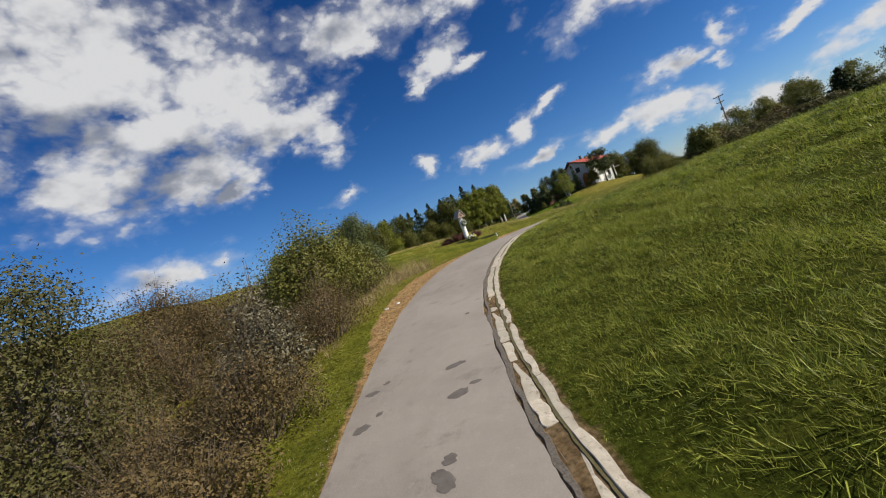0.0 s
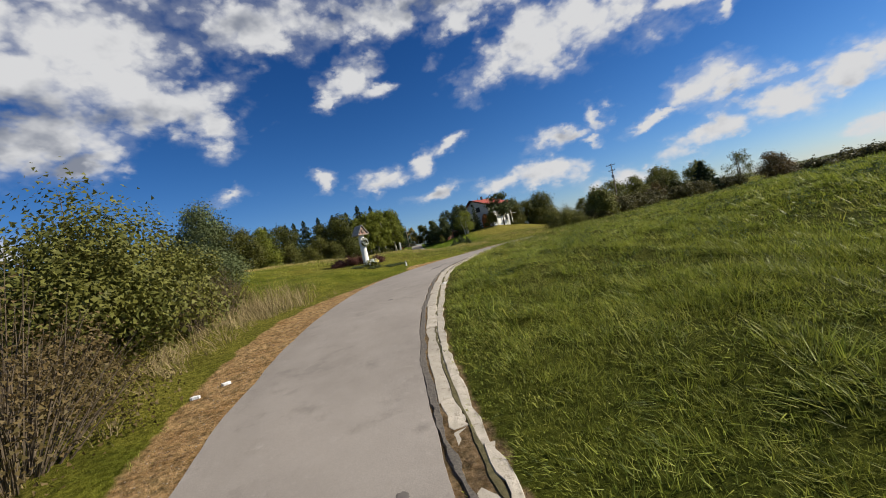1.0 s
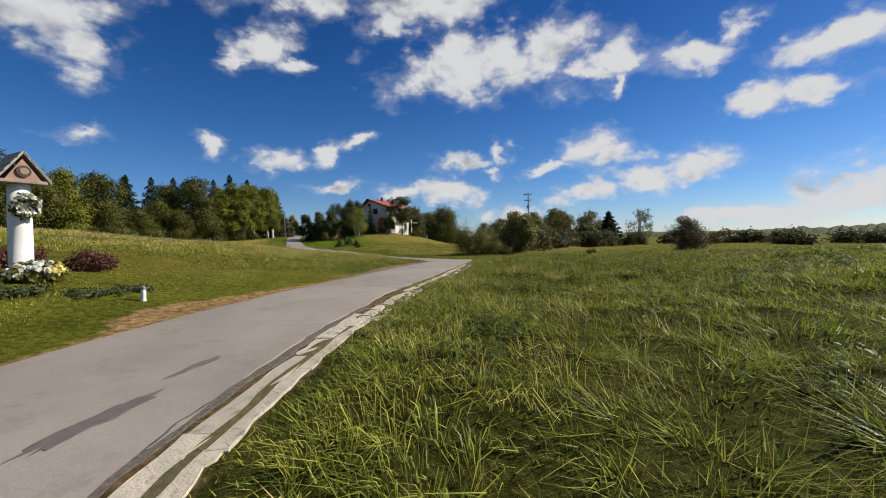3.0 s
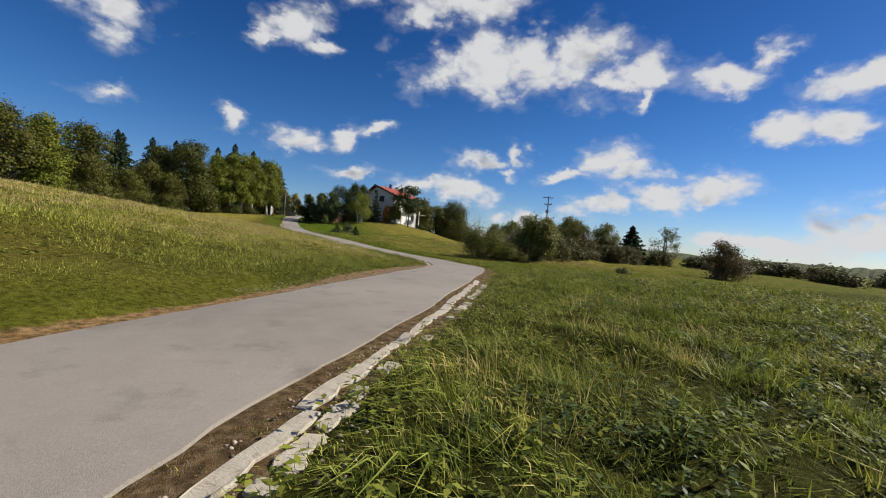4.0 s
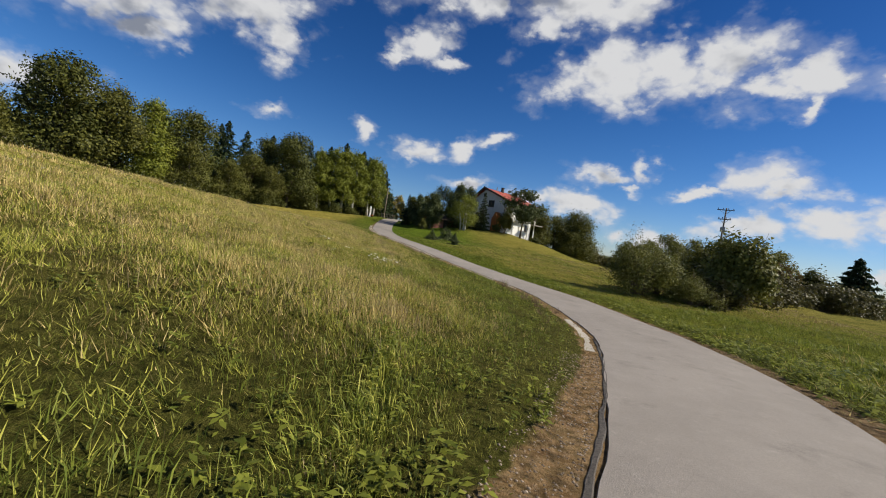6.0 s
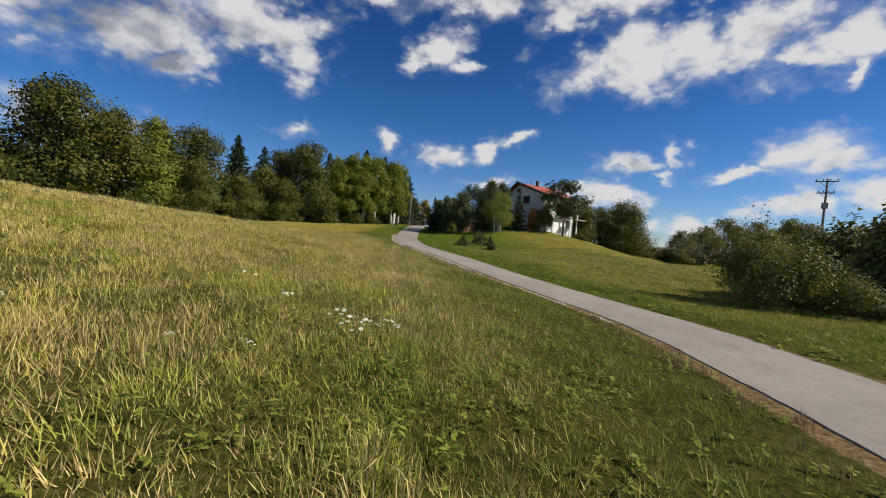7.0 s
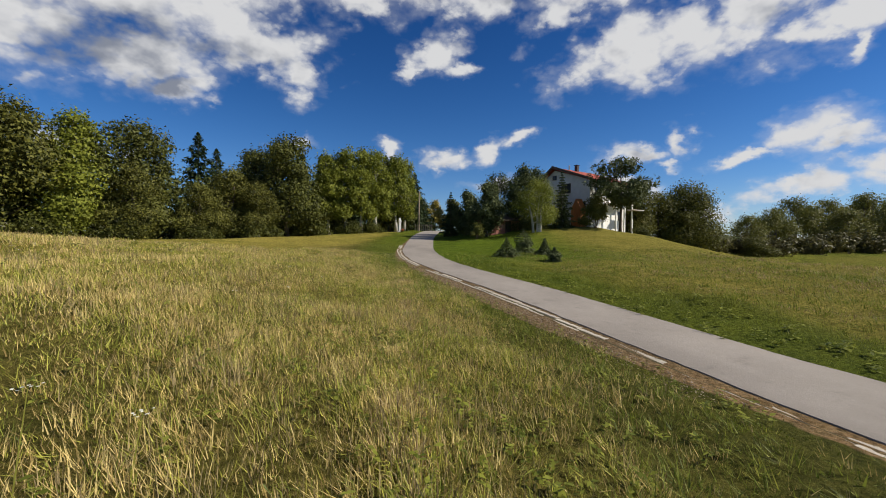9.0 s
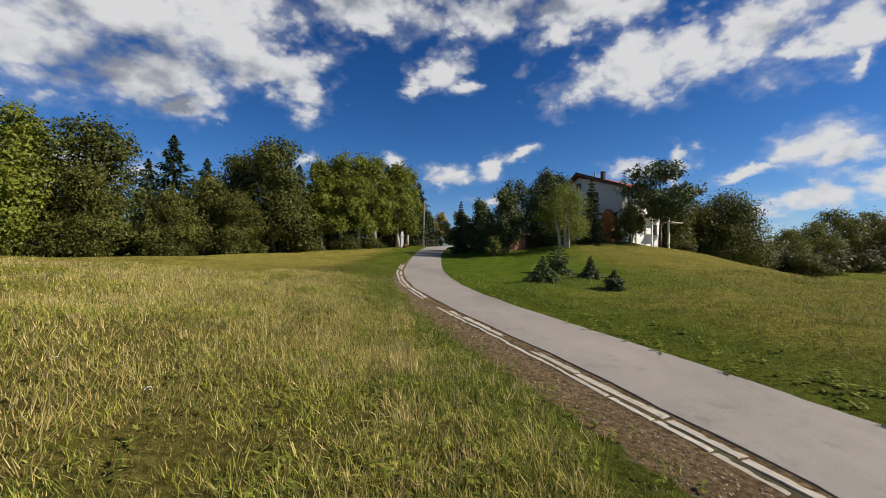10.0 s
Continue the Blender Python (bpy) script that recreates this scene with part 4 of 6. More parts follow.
for x, y, sc in ((118, 92, 0.9), (132, 86, 1.0), (128, 70, 0.9), (146, 66, 1.0), (150, 48, 0.9), (165, 40, 1.0), (160, 22, 1.0), (178, 10, 1.0), (172, 55, 1.1), (190, 30, 1.1), (125, 80, 0.9), (140, 76, 1.0), (155, 58, 1.0), (139, 57, 0.9), (168, 30, 1.0), (152, 36, 0.9), (185, 42, 1.2), (112, 84, 0.8), (182, 20, 1.1)):
    again(scrub, x, y, sc * 1.15, x * 29 % 360, 0.8)

under = bush("undergrowth", "dark leafy undergrowth at the wood's edge", -24, 122.5, 2.6, 3.4, LEAF_DARK, 97, 3600, 0.2, 20, count=18, group="undergrowth of the wood")
for k, (x, y, sc) in enumerate(((-30, 117.5, 1.0), (-37, 113, 1.1), (-17.5, 126, 0.9), (-12, 130.5, 1.0), (-5.5, 136.5, 0.9), (0.5, 140, 1.0), (8, 146, 0.8), (13.5, 149.8, 0.7), (-44, 111, 1.1), (-27, 121, 0.9), (17, 152, 0.7))):
    again(under, x, y, sc, k * 83 % 360, 0.8 + 0.1 * (k % 4))


def make_backdrop():
    """Far wooded ridges, rounded and uneven, a long way off."""
    for k, (rad, h, a0, a1, wobble) in enumerate(((430, 6, 20, 120, 1.6), (900, 10, -60, 130, 2.5))):
        V, F = [], []
        steps = 260
        rng = np.random.RandomState(90 + k)
        crest = np.convolve(rng.normal(0, 1, steps + 24), np.ones(7) / 7, "same")[12:-12]
        tufts = rng.normal(0, 1, steps)
        for i in range(steps):
            a = radians(a0 + (a1 - a0) * i / (steps - 1))
            top = h * (0.75 + 0.25 * math.sin(i * 0.05 + k)) + wobble * crest[i] + 0.0012 * rad * tufts[i]
            for j in range(6):
                s = j / 5
                r = rad + 0.22 * rad * s
                V.append((20 + r * math.sin(a), 60 + r * math.cos(a), -14 + (top + 14) * math.sin(s * math.pi / 2) + (0.3 + 0.0012 * rad) * rng.normal() * (0.3 < s < 0.95)))
        for i in range(steps - 1):
            for j in range(5):
                F.append((i * 6 + j, i * 6 + 6 + j, i * 6 + 7 + j, i * 6 + j + 1))
        tagged(new("backdrop_" + str(k + 1), mesh_from("backdrop", V, F, FAR_WOOD, False)), "far wooded ridge on the horizon", "hills", kind="structure")


FAR_WOOD = plain_mat("far_woods", (0.030, 0.048, 0.014), (0.085, 0.100, 0.030), 0.12, 0.95, 1.0, 2.0)
make_backdrop()

# ---- the house on the rise, with its garden ----


def make_house():
    gx, gy = 0.89, 0.456
    turn = math.degrees(math.atan2(gy, gx))
    # local axes: x along the ridge away from the gable, y to the left of it
    L, yl, yr, eave, top = 9.4, 3.2, -6.6, 6.9, 9.3
    z0 = gz(50, 136) - 0.1
    h = thing("house", 46.4, 139.3, z0, "two-storey house with grey gable, white side wall and red roof", "house", turn=turn)
    bm = bmesh.new()
    t = 0.3
    vs = [bm.verts.new(p) for p in ((0, yl, -1.5), (0, yr, -1.5), (0, yr, eave), (0, 0, top - 0.25), (0, yl, eave))]
    f = bm.faces.new(vs)
    r = bmesh.ops.extrude_face_region(bm, geom=[f])
    for v in r["geom"]:
        if isinstance(v, bmesh.types.BMVert):
            v.co.x += t
    part("gable_wall", bm, GREY_RENDER, h, "grey rendered gable wall")
    part("side_wall", box(bmesh.new(), t, yr, -1.5, L, yr + t, eave), WHITE_WALL, h, "white rendered side wall")
    part("back_wall", box(bmesh.new(), t, yl - t, -1.5, L, yl, eave), WHITE_WALL, h)
    bm = bmesh.new()
    vs = [bm.verts.new(p) for p in ((L, yl, -1.5), (L, yr, -1.5), (L, yr, eave), (L, 0, top - 0.25), (L, yl, eave))]
    bm.faces.new(vs)
    r = bmesh.ops.extrude_face_region(bm, geom=list(bm.faces))
    for v in r["geom"]:
        if isinstance(v, bmesh.types.BMVert):
            v.co.x += t
    part("far_gable", bm, GREY_RENDER, h)
    for name, ye in (("roof", yr - 0.7), ("roof", yl + 0.7)):
        bm = bmesh.new()
        ze = top - (top - eave) * abs(ye) / abs(yr if ye < 0 else yl)
        q = [(-0.8, 0, top), (L + 1.1, 0, top), (L + 1.1, ye, ze), (-0.8, ye, ze)]
        lo = [bm.verts.new(p) for p in q]
        hi = [bm.verts.new((p[0], p[1], p[2] + 0.22)) for p in q]
        bm.faces.new(lo[::-1])
        bm.faces.new(hi)
        for k in range(4):
            bm.faces.new((lo[k], lo[(k + 1) % 4], hi[(k + 1) % 4], hi[k]))
        rf = part(name, bm, RED_ROOF, h, "red roof slope")
        bm = bmesh.new()
        for k in range(12):
            s = (k + 0.5) / 12
            y, z = ye * s, top + (ze - top) * s + 0.225
            box(bm, -0.8, y - 0.03, z - 0.01, L + 1.1, y + 0.03, z + 0.035)
        part("roof_batten", bm, RED_ROOF, rf)
    bm = bmesh.new()
    for ye in (yr - 0.7, yl + 0.7):
        ze = top - (top - eave) * abs(ye) / abs(yr if ye < 0 else yl)
        ln = math.hypot(ye, top - ze)
        a = math.atan2(ze - top, ye)
        box(bm, -0.1, 0, -0.28, 0.02, ln, 0.05, m=Matrix.Translation((-0.82, 0, top + 0.15)) @ Matrix.Rotation(a if ye > 0 else a, 4, "X"))
    part("bargeboard", bm, DARK_WOOD, h, "dark timber verge boards")
    ch = part("chimney", box(bmesh.new(), 4.6, -0.85, top - 0.6, 5.15, -0.35, top + 1.0, 0.02), CHIMNEY, h)
    part("chimney_cap", box(bmesh.new(), 4.53, -0.92, top + 1.0, 5.22, -0.28, top + 1.08), CHIMNEY, ch)
    part("flue", tube(bmesh.new(), [(3.3, -0.3, top), (3.3, -0.3, top + 0.9)], [0.12, 0.12]), METAL, h)

    def window(x, y, z, w, hh, face):
        """A framed pane set into the gable ('g') or side wall ('s')."""
        bm = bmesh.new()
        d = 0.07
        if face == "g":
            for a in (y - w / 2, y + w / 2 - d):
                box(bm, x - 0.05, a, z, x + 0.02, a + d, z + hh)
            for b in (z, z + hh - d):
                box(bm, x - 0.05, y - w / 2, b, x + 0.02, y + w / 2, b + d)
            box(bm, x - 0.05, y - 0.03, z, x + 0.02, y + 0.03, z + hh)
            pane = box(bmesh.new(), x - 0.02, y - w / 2 + d, z + d, x - 0.008, y + w / 2 - d, z + hh - d)
            sill = box(bmesh.new(), x - 0.16, y - w / 2 - 0.06, z - 0.07, x + 0.02, y + w / 2 + 0.06, z - 0.005)
        else:
            for a in (x - w / 2, x + w / 2 - d):
                box(bm, a, y - 0.05, z, a + d, y + 0.02, z + hh)
            for b in (z, z + hh - d):
                box(bm, x - w / 2, y - 0.05, b, x + w / 2, y + 0.02, b + d)
            box(bm, x - 0.03, y - 0.05, z, x + 0.03, y + 0.02, z + hh)
            pane = box(bmesh.new(), x - w / 2 + d, y - 0.02, z + d, x + w / 2 - d, y - 0.008, z + hh - d)
            sill = box(bmesh.new(), x - w / 2 - 0.06, y - 0.16, z - 0.07, x + w / 2 + 0.06, y + 0.02, z - 0.005)
        wd = part("window", bm, DARK_WOOD, h)
        part("pane", pane, GLASS_DARK, wd)
        part("sill", sill, CONCRETE, wd)

    window(0, -2.3, 5.2, 1.7, 1.5, "g")
    window(0, 0.0, 7.5, 0.8, 0.7, "g")
    window(0, -5.2, 2.2, 1.3, 1.5, "g")
    window(0, 1.6, 2.4, 1.2, 1.4, "g")
    for x in (1.8, 4.6, 7.6):
        window(x, yr, 4.4, 1.1, 1.5, "s")
    for x in (2.0, 8.0):
        window(x, yr, 1.0, 1.1, 1.4, "s")
    # timber bay with a pointed roof on the gable side
    bm = bmesh.new()
    vs = [bm.verts.new(p) for p in ((-1.4, -4.3, -0.6), (-1.4, -6.0, -0.6), (-1.4, -6.0, 2.6), (-1.4, -5.15, 4.1), (-1.4, -4.3, 2.6))]
    f = bm.faces.new(vs)
    r = bmesh.ops.extrude_face_region(bm, geom=[f])
    for v in r["geom"]:
        if isinstance(v, bmesh.types.BMVert):
            v.co.x = -0.003
    bay = part("timber_bay", bm, ORANGE_WOOD, h, "orange timber bay with a pointed top")
    bm = bmesh.new()
    for k in range(5):
        box(bm, -1.43, -5.98 + k * 0.3, -0.5, -1.402, -5.74 + k * 0.3, 2.5)
    part("plank", bm, ORANGE_WOOD, bay)
    # terrace and balcony along the white wall
    part("balcony", box(bmesh.new(), 4.5, yr - 1.5, 3.5, L, yr - 0.003, 3.68), CONCRETE, h, "pale concrete balcony slab")
    for x in (4.6, 6.9, 9.1):
        part("post", box(bmesh.new(), x, yr - 1.45, -1.0, x + 0.2, yr - 1.25, 3.5), WHITE_WALL, h)
    rail = part("railing", box(bmesh.new(), 4.5, yr - 1.48, 4.5, L, yr - 1.42, 4.56), DARK_WOOD, h)
    for k in range(16):
        part("baluster", box(bmesh.new(), 4.55 + k * 0.31, yr - 1.47, 3.68, 4.6 + k * 0.31, yr - 1.43, 4.5), DARK_WOOD, rail)
    part("awning", box(bmesh.new(), 7.4, yr - 2.6, 2.55, L + 1.2, yr - 1.5, 2.68, m=None), CONCRETE, h, "pale porch roof slab")
    return h


make_house()


def make_shed():
    s = thing("shed", 35.3, 133.2, gz(35.3, 133.2), "low red-brown shed behind the pines", "shed", turn=25)
    part("wall", box(bmesh.new(), -3, -2, -0.6, 3, 2, 1.9), BRICK, s)
    bm = bmesh.new()
    q = [(-3.4, -2.5, 1.75), (3.4, -2.5, 1.75), (3.4, 0, 2.8), (-3.4, 0, 2.8), (-3.4, 2.5, 1.75), (3.4, 2.5, 1.75)]
    v = [bm.verts.new(p) for p in q]
    bm.faces.new((v[0], v[1], v[2], v[3]))
    bm.faces.new((v[3], v[2], v[5], v[4]))
    r = bmesh.ops.extrude_face_region(bm, geom=list(bm.faces))
    for g in r["geom"]:
        if isinstance(g, bmesh.types.BMVert):
            g.co.z += 0.15
    part("roof", bm, DARK_WOOD, s)
    part("door", box(bmesh.new(), -0.5, -2.06, -0.5, 0.5, -2.003, 1.7), DARK_WOOD, s)


make_shed()


def pine(x, y, height, radius, seed, label, n=5000, group="", low=0.45):
    t = thing("pine_tree", x, y, gz(x, y), label, "pine", group, seed * 50)
    rng = random.Random(seed)
    lobes = []
    for k in range(22):
        a, s = rng.uniform(0, 6.28), rng.random()
        rr = radius * rng.uniform(0.2, 0.95) * (1 - 0.5 * s)
        lobes.append((rr * math.cos(a), rr * math.sin(a), height * (low + (0.95 - low) * s), radius * 0.34, radius * 0.34, radius * 0.17))
    part("trunk", limbs("trunk", height, 0.2, lobes, seed, BARK, 0.95), None, t)
    part("crown", leaf_cloud("crown", lobes, n, 0.17, NEEDLE_PINE, seed, spread=0.16, long=2.6, shell=0.7), None, t)
    return t


pine(52.2, 130.0, 10.6, 5.8, 101, "broad dark pine in front of the house", 9500, low=0.40)
for k, (x, y, h, r) in enumerate(((32.6, 129.4, 7.2, 2.7), (36.4, 136.4, 9.0, 3.9), (38.0, 131.4, 9.0, 3.1), (30.6, 133.6, 6.2, 2.2), (41.4, 134.6, 8.6, 3.0))):
    broadleaf("pine_tree", "dark bushy pine in the garden", x, y, h, r, NEEDLE_PINE, 201 + k, 5200, 0.24, 0.05, count=20, group="garden pines")
spruce("spruce", "dark garden spruce beside the lane", 28.6, 134.6, 6.6, 1.6, 106, 3200, 0.28)
spruce("cypress", "narrow dark green cypress by the gable", 43.2, 129.6, 8.0, 1.9, 107, 4500, 0.30, NEEDLE_PINE, low=0.0)
broadleaf("birch", "small birch with yellow-green autumn leaves", 38.6, 126.8, 6.8, 3.0, LEAF_YELLOW, 108, 7500, 0.13, 0.2, PALE_BARK, count=20, forks=3)
bush("apple_bush", "ragged green garden bush by the house", 48.6, 130.6, 5.2, 1.7, LEAF_BUSH, 109, 8000, 0.13, 24, count=16, spiky=0.3)
bush("garden_bush", "low green garden bush", 46.5, 129.6, 1.5, 1.3, LEAF_OLIVE, 110, 2500, 0.10, 16, group="garden bushes")
bush("garden_bush", "low green garden bush", 30.6, 126.5, 1.9, 0.9, LEAF_BUSH, 111, 2500, 0.09, 16, group="garden bushes")
bush("garden_bush", "low dark garden hedge below the pines", 38.5, 131.0, 1.3, 2.6, LEAF_DARK, 112, 3500, 0.10, 16, group="garden bushes", squash=0.5)
bush("garden_bush", "low dark garden bush by the porch", 56.5, 131.5, 1.3, 1.6, LEAF_DARK, 113, 2500, 0.10, 16, group="garden bushes")
oak = broadleaf("oak_tree", "rounded olive tree behind the house", 66.5, 141.5, 8.2, 4.6, LEAF_OLIVE, 114, 5500, 0.30, 0.04, count=22, group="trees behind the house")
for x, y, sc, tl in ((72.5, 141, 0.85, 0.85), (62.5, 147, 1.05, 1.05), (85.5, 141, 0.72, 0.62), (57, 153, 1.1, 1.1), (60.5, 140, 0.9, 1.0), (69.5, 138.5, 0.75, 0.9)):
    again(oak, x, y, sc, x * 11 % 360, tl)
broadleaf("walnut_tree", "broad dark olive tree with a domed crown", 72.4, 141.6, 13.5 - gz(72.4, 141.6), 6.9, LEAF_OLIVE, 131, 13000, 0.30, 0.03, count=44)
broadleaf("autumn_tree", "small orange-brown tree at the lane's end", 31.0, 172, 7.0, 2.6, LEAF_GOLD, 115, 3500, 0.3, 0.05, group="trees at the lane's end")
broadleaf("autumn_tree", "small green tree at the lane's end", 35.0, 170, 7.4, 2.6, LEAF_OLIVE, 116, 3500, 0.3, 0.05, group="trees at the lane's end")
broadleaf("autumn_tree", "dense green tree closing off the lane", 28.0, 178, 8.4, 3.6, LEAF_DARK, 117, 4000, 0.35, 0.02, group="trees at the lane's end")
broadleaf("autumn_tree", "dense green tree closing off the lane", 38.5, 166, 8.0, 3.2, LEAF_DARK, 118, 4000, 0.35, 0.02, group="trees at the lane's end")
for k, (x, y, h) in enumerate(((31.8, 113.0, 2.1), (28.7, 108.2, 1.5), (32.6, 109.8, 1.35), (31.3, 104.8, 1.0), (33.4, 116.5, 1.2))):
    spruce("young_spruce", "young blue-green spruce planted on the lawn", x, y, h * 1.1, h * 0.72, 120 + k, 3000, 0.15, NEEDLE_YOUNG, group="young spruces on the lawn")

# ---- wayside shrine beside the lane ----


def make_shrine():
    x, y = 2.0, 40.3
    z = gz(x, y) - 0.03
    s = thing("wayside_shrine", x, y, z, "white wayside shrine pillar with a small gabled wooden roof", "shrine", turn=35)
    bm = bmesh.new()
    tube(bm, [(0, 0, -0.2), (0, 0, 0.05), (0.012, 0, 1.1), (0.025, 0, 2.2)], [0.215, 0.21, 0.205, 0.195], 24)
    part("pillar", bm, WHITEWASH, s, "rounded whitewashed pillar", True)
    part("plinth", tube(bmesh.new(), [(0, 0, -0.25), (0, 0, 0.07)], [0.32, 0.30], 20), CONCRETE, s)
    # roof: two slopes over a triangular front board
    w, hgt, dep, zb = 0.40, 0.58, 0.36, 2.16
    for sx in (-1, 1):
        bm = bmesh.new()
        q = [(sx * (w + 0.06), -dep, zb - 0.06), (0, -dep, zb + hgt), (0, dep, zb + hgt), (sx * (w + 0.06), dep, zb - 0.06)]
        lo = [bm.verts.new(p) for p in q]
        hi = [bm.verts.new((p[0], p[1], p[2] + 0.05)) for p in q]
        bm.faces.new(lo)
        bm.faces.new(hi[::-1])
        for k in range(4):
            bm.faces.new((lo[k], lo[(k + 1) % 4], hi[(k + 1) % 4], hi[k]))
        rf = part("roof_slope", bm, SHINGLE, s, "grey shingled roof slope")
        for k in range(4):
            f = (k + 0.5) / 4
            bm = bmesh.new()
            x0, z0 = sx * (w + 0.06) * f, zb + hgt - (hgt + 0.06) * f + 0.055
            box(bm, -0.075, -dep - 0.01, -0.008, 0.075, dep + 0.01, 0.012, m=Matrix.Translation((x0, 0, z0)) @ Matrix.Rotation(sx * math.atan2(hgt + 0.06, w + 0.06), 4, "Y"))
            part("shingle_course", bm, SHINGLE, rf)
    bm = bmesh.new()
    for yy in (-dep + 0.06, dep - 0.1):
        vs = [bm.verts.new(p) for p in ((-w + 0.08, yy, zb - 0.02), (w - 0.08, yy, zb - 0.02), (0, yy, zb + hgt - 0.1))]
        f = bm.faces.new(vs)
        r = bmesh.ops.extrude_face_region(bm, geom=[f])
        for v in r["geom"]:
            if isinstance(v, bmesh.types.BMVert):
                v.co.y += 0.04
    part("gable_board", bm, ROSE_WOOD, s, "rose-brown gable boards")
    bm = tube(bmesh.new(), [(0, -dep + 0.055, zb + 0.19), (0, -dep + 0.02, zb + 0.19)], [0.125, 0.125], 24)
    med = part("medallion", bm, DARK_WOOD, s, "dark round medallion")
    bm = bmesh.new()
    tube(bm, [(0, -dep + 0.02, zb + 0.19), (0, -dep + 0.008, zb + 0.19)], [0.08, 0.07], 20)
    part("medallion_relief", bm, WOOD, med)
    part("tie_beam", box(bmesh.new(), -w, -dep + 0.02, zb - 0.07, w, dep - 0.06, zb + 0.005, 0.01), WOOD, s)
    return s


ROSE_WOOD = plain_mat("rose_brown_boards", (0.27, 0.15, 0.115), (0.42, 0.27, 0.21), 5, 0.85, 0.4, 0.01)
make_shrine()


def make_wreath():
    x, y, z = 2.0, 40.3, gz(2.0, 40.3)
    t = thing("wreath", x, y, z, "round wreath of white flowers hung on the pillar", "wreath", turn=35)
    lobes = [(0.02 + 0.17 * math.cos(a / 14 * 6.283), -0.245 - 0.02 * (a % 2), 1.58 + 0.19 * math.sin(a / 14 * 6.283), 0.07, 0.05, 0.07) for a in range(14)]
    part("greenery", leaf_cloud("greenery", lobes, 500, 0.075, LEAF_OLIVE, 131, spread=0.03), None, t)
    part("blossom", leaf_cloud("blossom", [(a, b - 0.05, c, 0.06, 0.05, 0.06) for a, b, c, *_ in lobes], 620, 0.075, PETAL_WHITE, 132, spread=0.02, long=1.0), None, t)
    part("ring", tube(bmesh.new(), [(0.02 + 0.17 * math.cos(a / 16 * 6.283), -0.225, 1.58 + 0.19 * math.sin(a / 16 * 6.283)) for a in range(17)], [0.025] * 17, 6), TWIG, t)
    part("ribbon_disc", tube(bmesh.new(), [(0.02, -0.205, 1.58), (0.02, -0.225, 1.58)], [0.12, 0.115], 18), WHITEWASH, t)


make_wreath()


def bouquet(x, y, seed, label, blossoms, size=0.28):
    t = thing("flower_bouquet", x, y, gz(x, y), label, "flowers", "flowers at the shrines")
    part("greenery", leaf_cloud("greenery", [(0, 0, size * 0.6, size, size, size * 0.6)], 420, 0.09, LEAF_OLIVE, seed, spread=0.05), None, t)
    part("blossom", leaf_cloud("blossom", [(0.03, -0.05, size * 0.85, size * 0.85, size * 0.8, size * 0.5)], 420, 0.085, blossoms, seed + 1, spread=0.03, long=1.0, shell=0.25), None, t)
    part("pot", tube(bmesh.new(), [(0, 0, -0.03), (0, 0, 0.2)], [0.09, 0.12], 12), CERAMIC, t)


bouquet(2.30, 39.95, 141, "white and yellow flower bouquet at the pillar's foot", PETAL_WHITE, 0.30)
bouquet(2.05, 39.82, 143, "white flower bouquet in a pot", PETAL_WHITE, 0.22)
bouquet(2.52, 40.12, 145, "yellow flower bouquet at the pillar's foot", PETAL_YELLOW, 0.24)
for k, (x, y, h, r) in enumerate(((0.9, 41.2, 0.6, 0.65), (0.2, 40.9, 0.55, 0.6), (1.6, 41.5, 0.6, 0.55), (2.9, 41.9, 0.55, 0.55))):
    bush("barberry", "low dark red barberry bush by the shrine", x, y, h, r, LEAF_PURPLE, 150 + k, 3000, 0.04, 60, spiky=0.5, count=14, group="barberries at the shrine")
for k, (x, y) in enumerate(((1.2, 39.2), (2.2, 38.8), (3.2, 39.1), (4.0, 39.7))):
    t = thing("ground_juniper", x, y, gz(x, y), "flat dark creeping juniper before the shrine", "bush", "creeping junipers", k * 70)
    mat_lobes = [(0.42 * math.cos(a * 2.4) * (a % 3) / 2, 0.36 * math.sin(a * 2.4) * (a % 3) / 2, 0.02, 0.36, 0.32, 0.035) for a in range(9)]
    part("branchwork", tube(bmesh.new(), [(-0.3, 0, 0.02), (0, 0, 0.05), (0.35, 0.1, 0.03)], [0.012, 0.015, 0.008], 5), TWIG, t)
    part("foliage", leaf_cloud("foliage", mat_lobes, 3000, 0.03, NEEDLE_PINE, 160 + k, spread=0.035, long=2.4, shell=0.8), None, t)
lamp = thing("grave_lantern", 4.35, 38.75, gz(4.35, 38.75), "small white grave lantern on the lawn", "lantern")
part("glass", tube(bmesh.new(), [(0, 0, -0.02), (0, 0, 0.03), (0, 0, 0.2), (0, 0, 0.25)], [0.06, 0.05, 0.05, 0.035], 12), WHITEWASH, lamp)
part("cap", tube(bmesh.new(), [(0, 0, 0.25), (0, 0, 0.29), (0, 0, 0.33)], [0.055, 0.05, 0.012], 12), METAL, lamp)


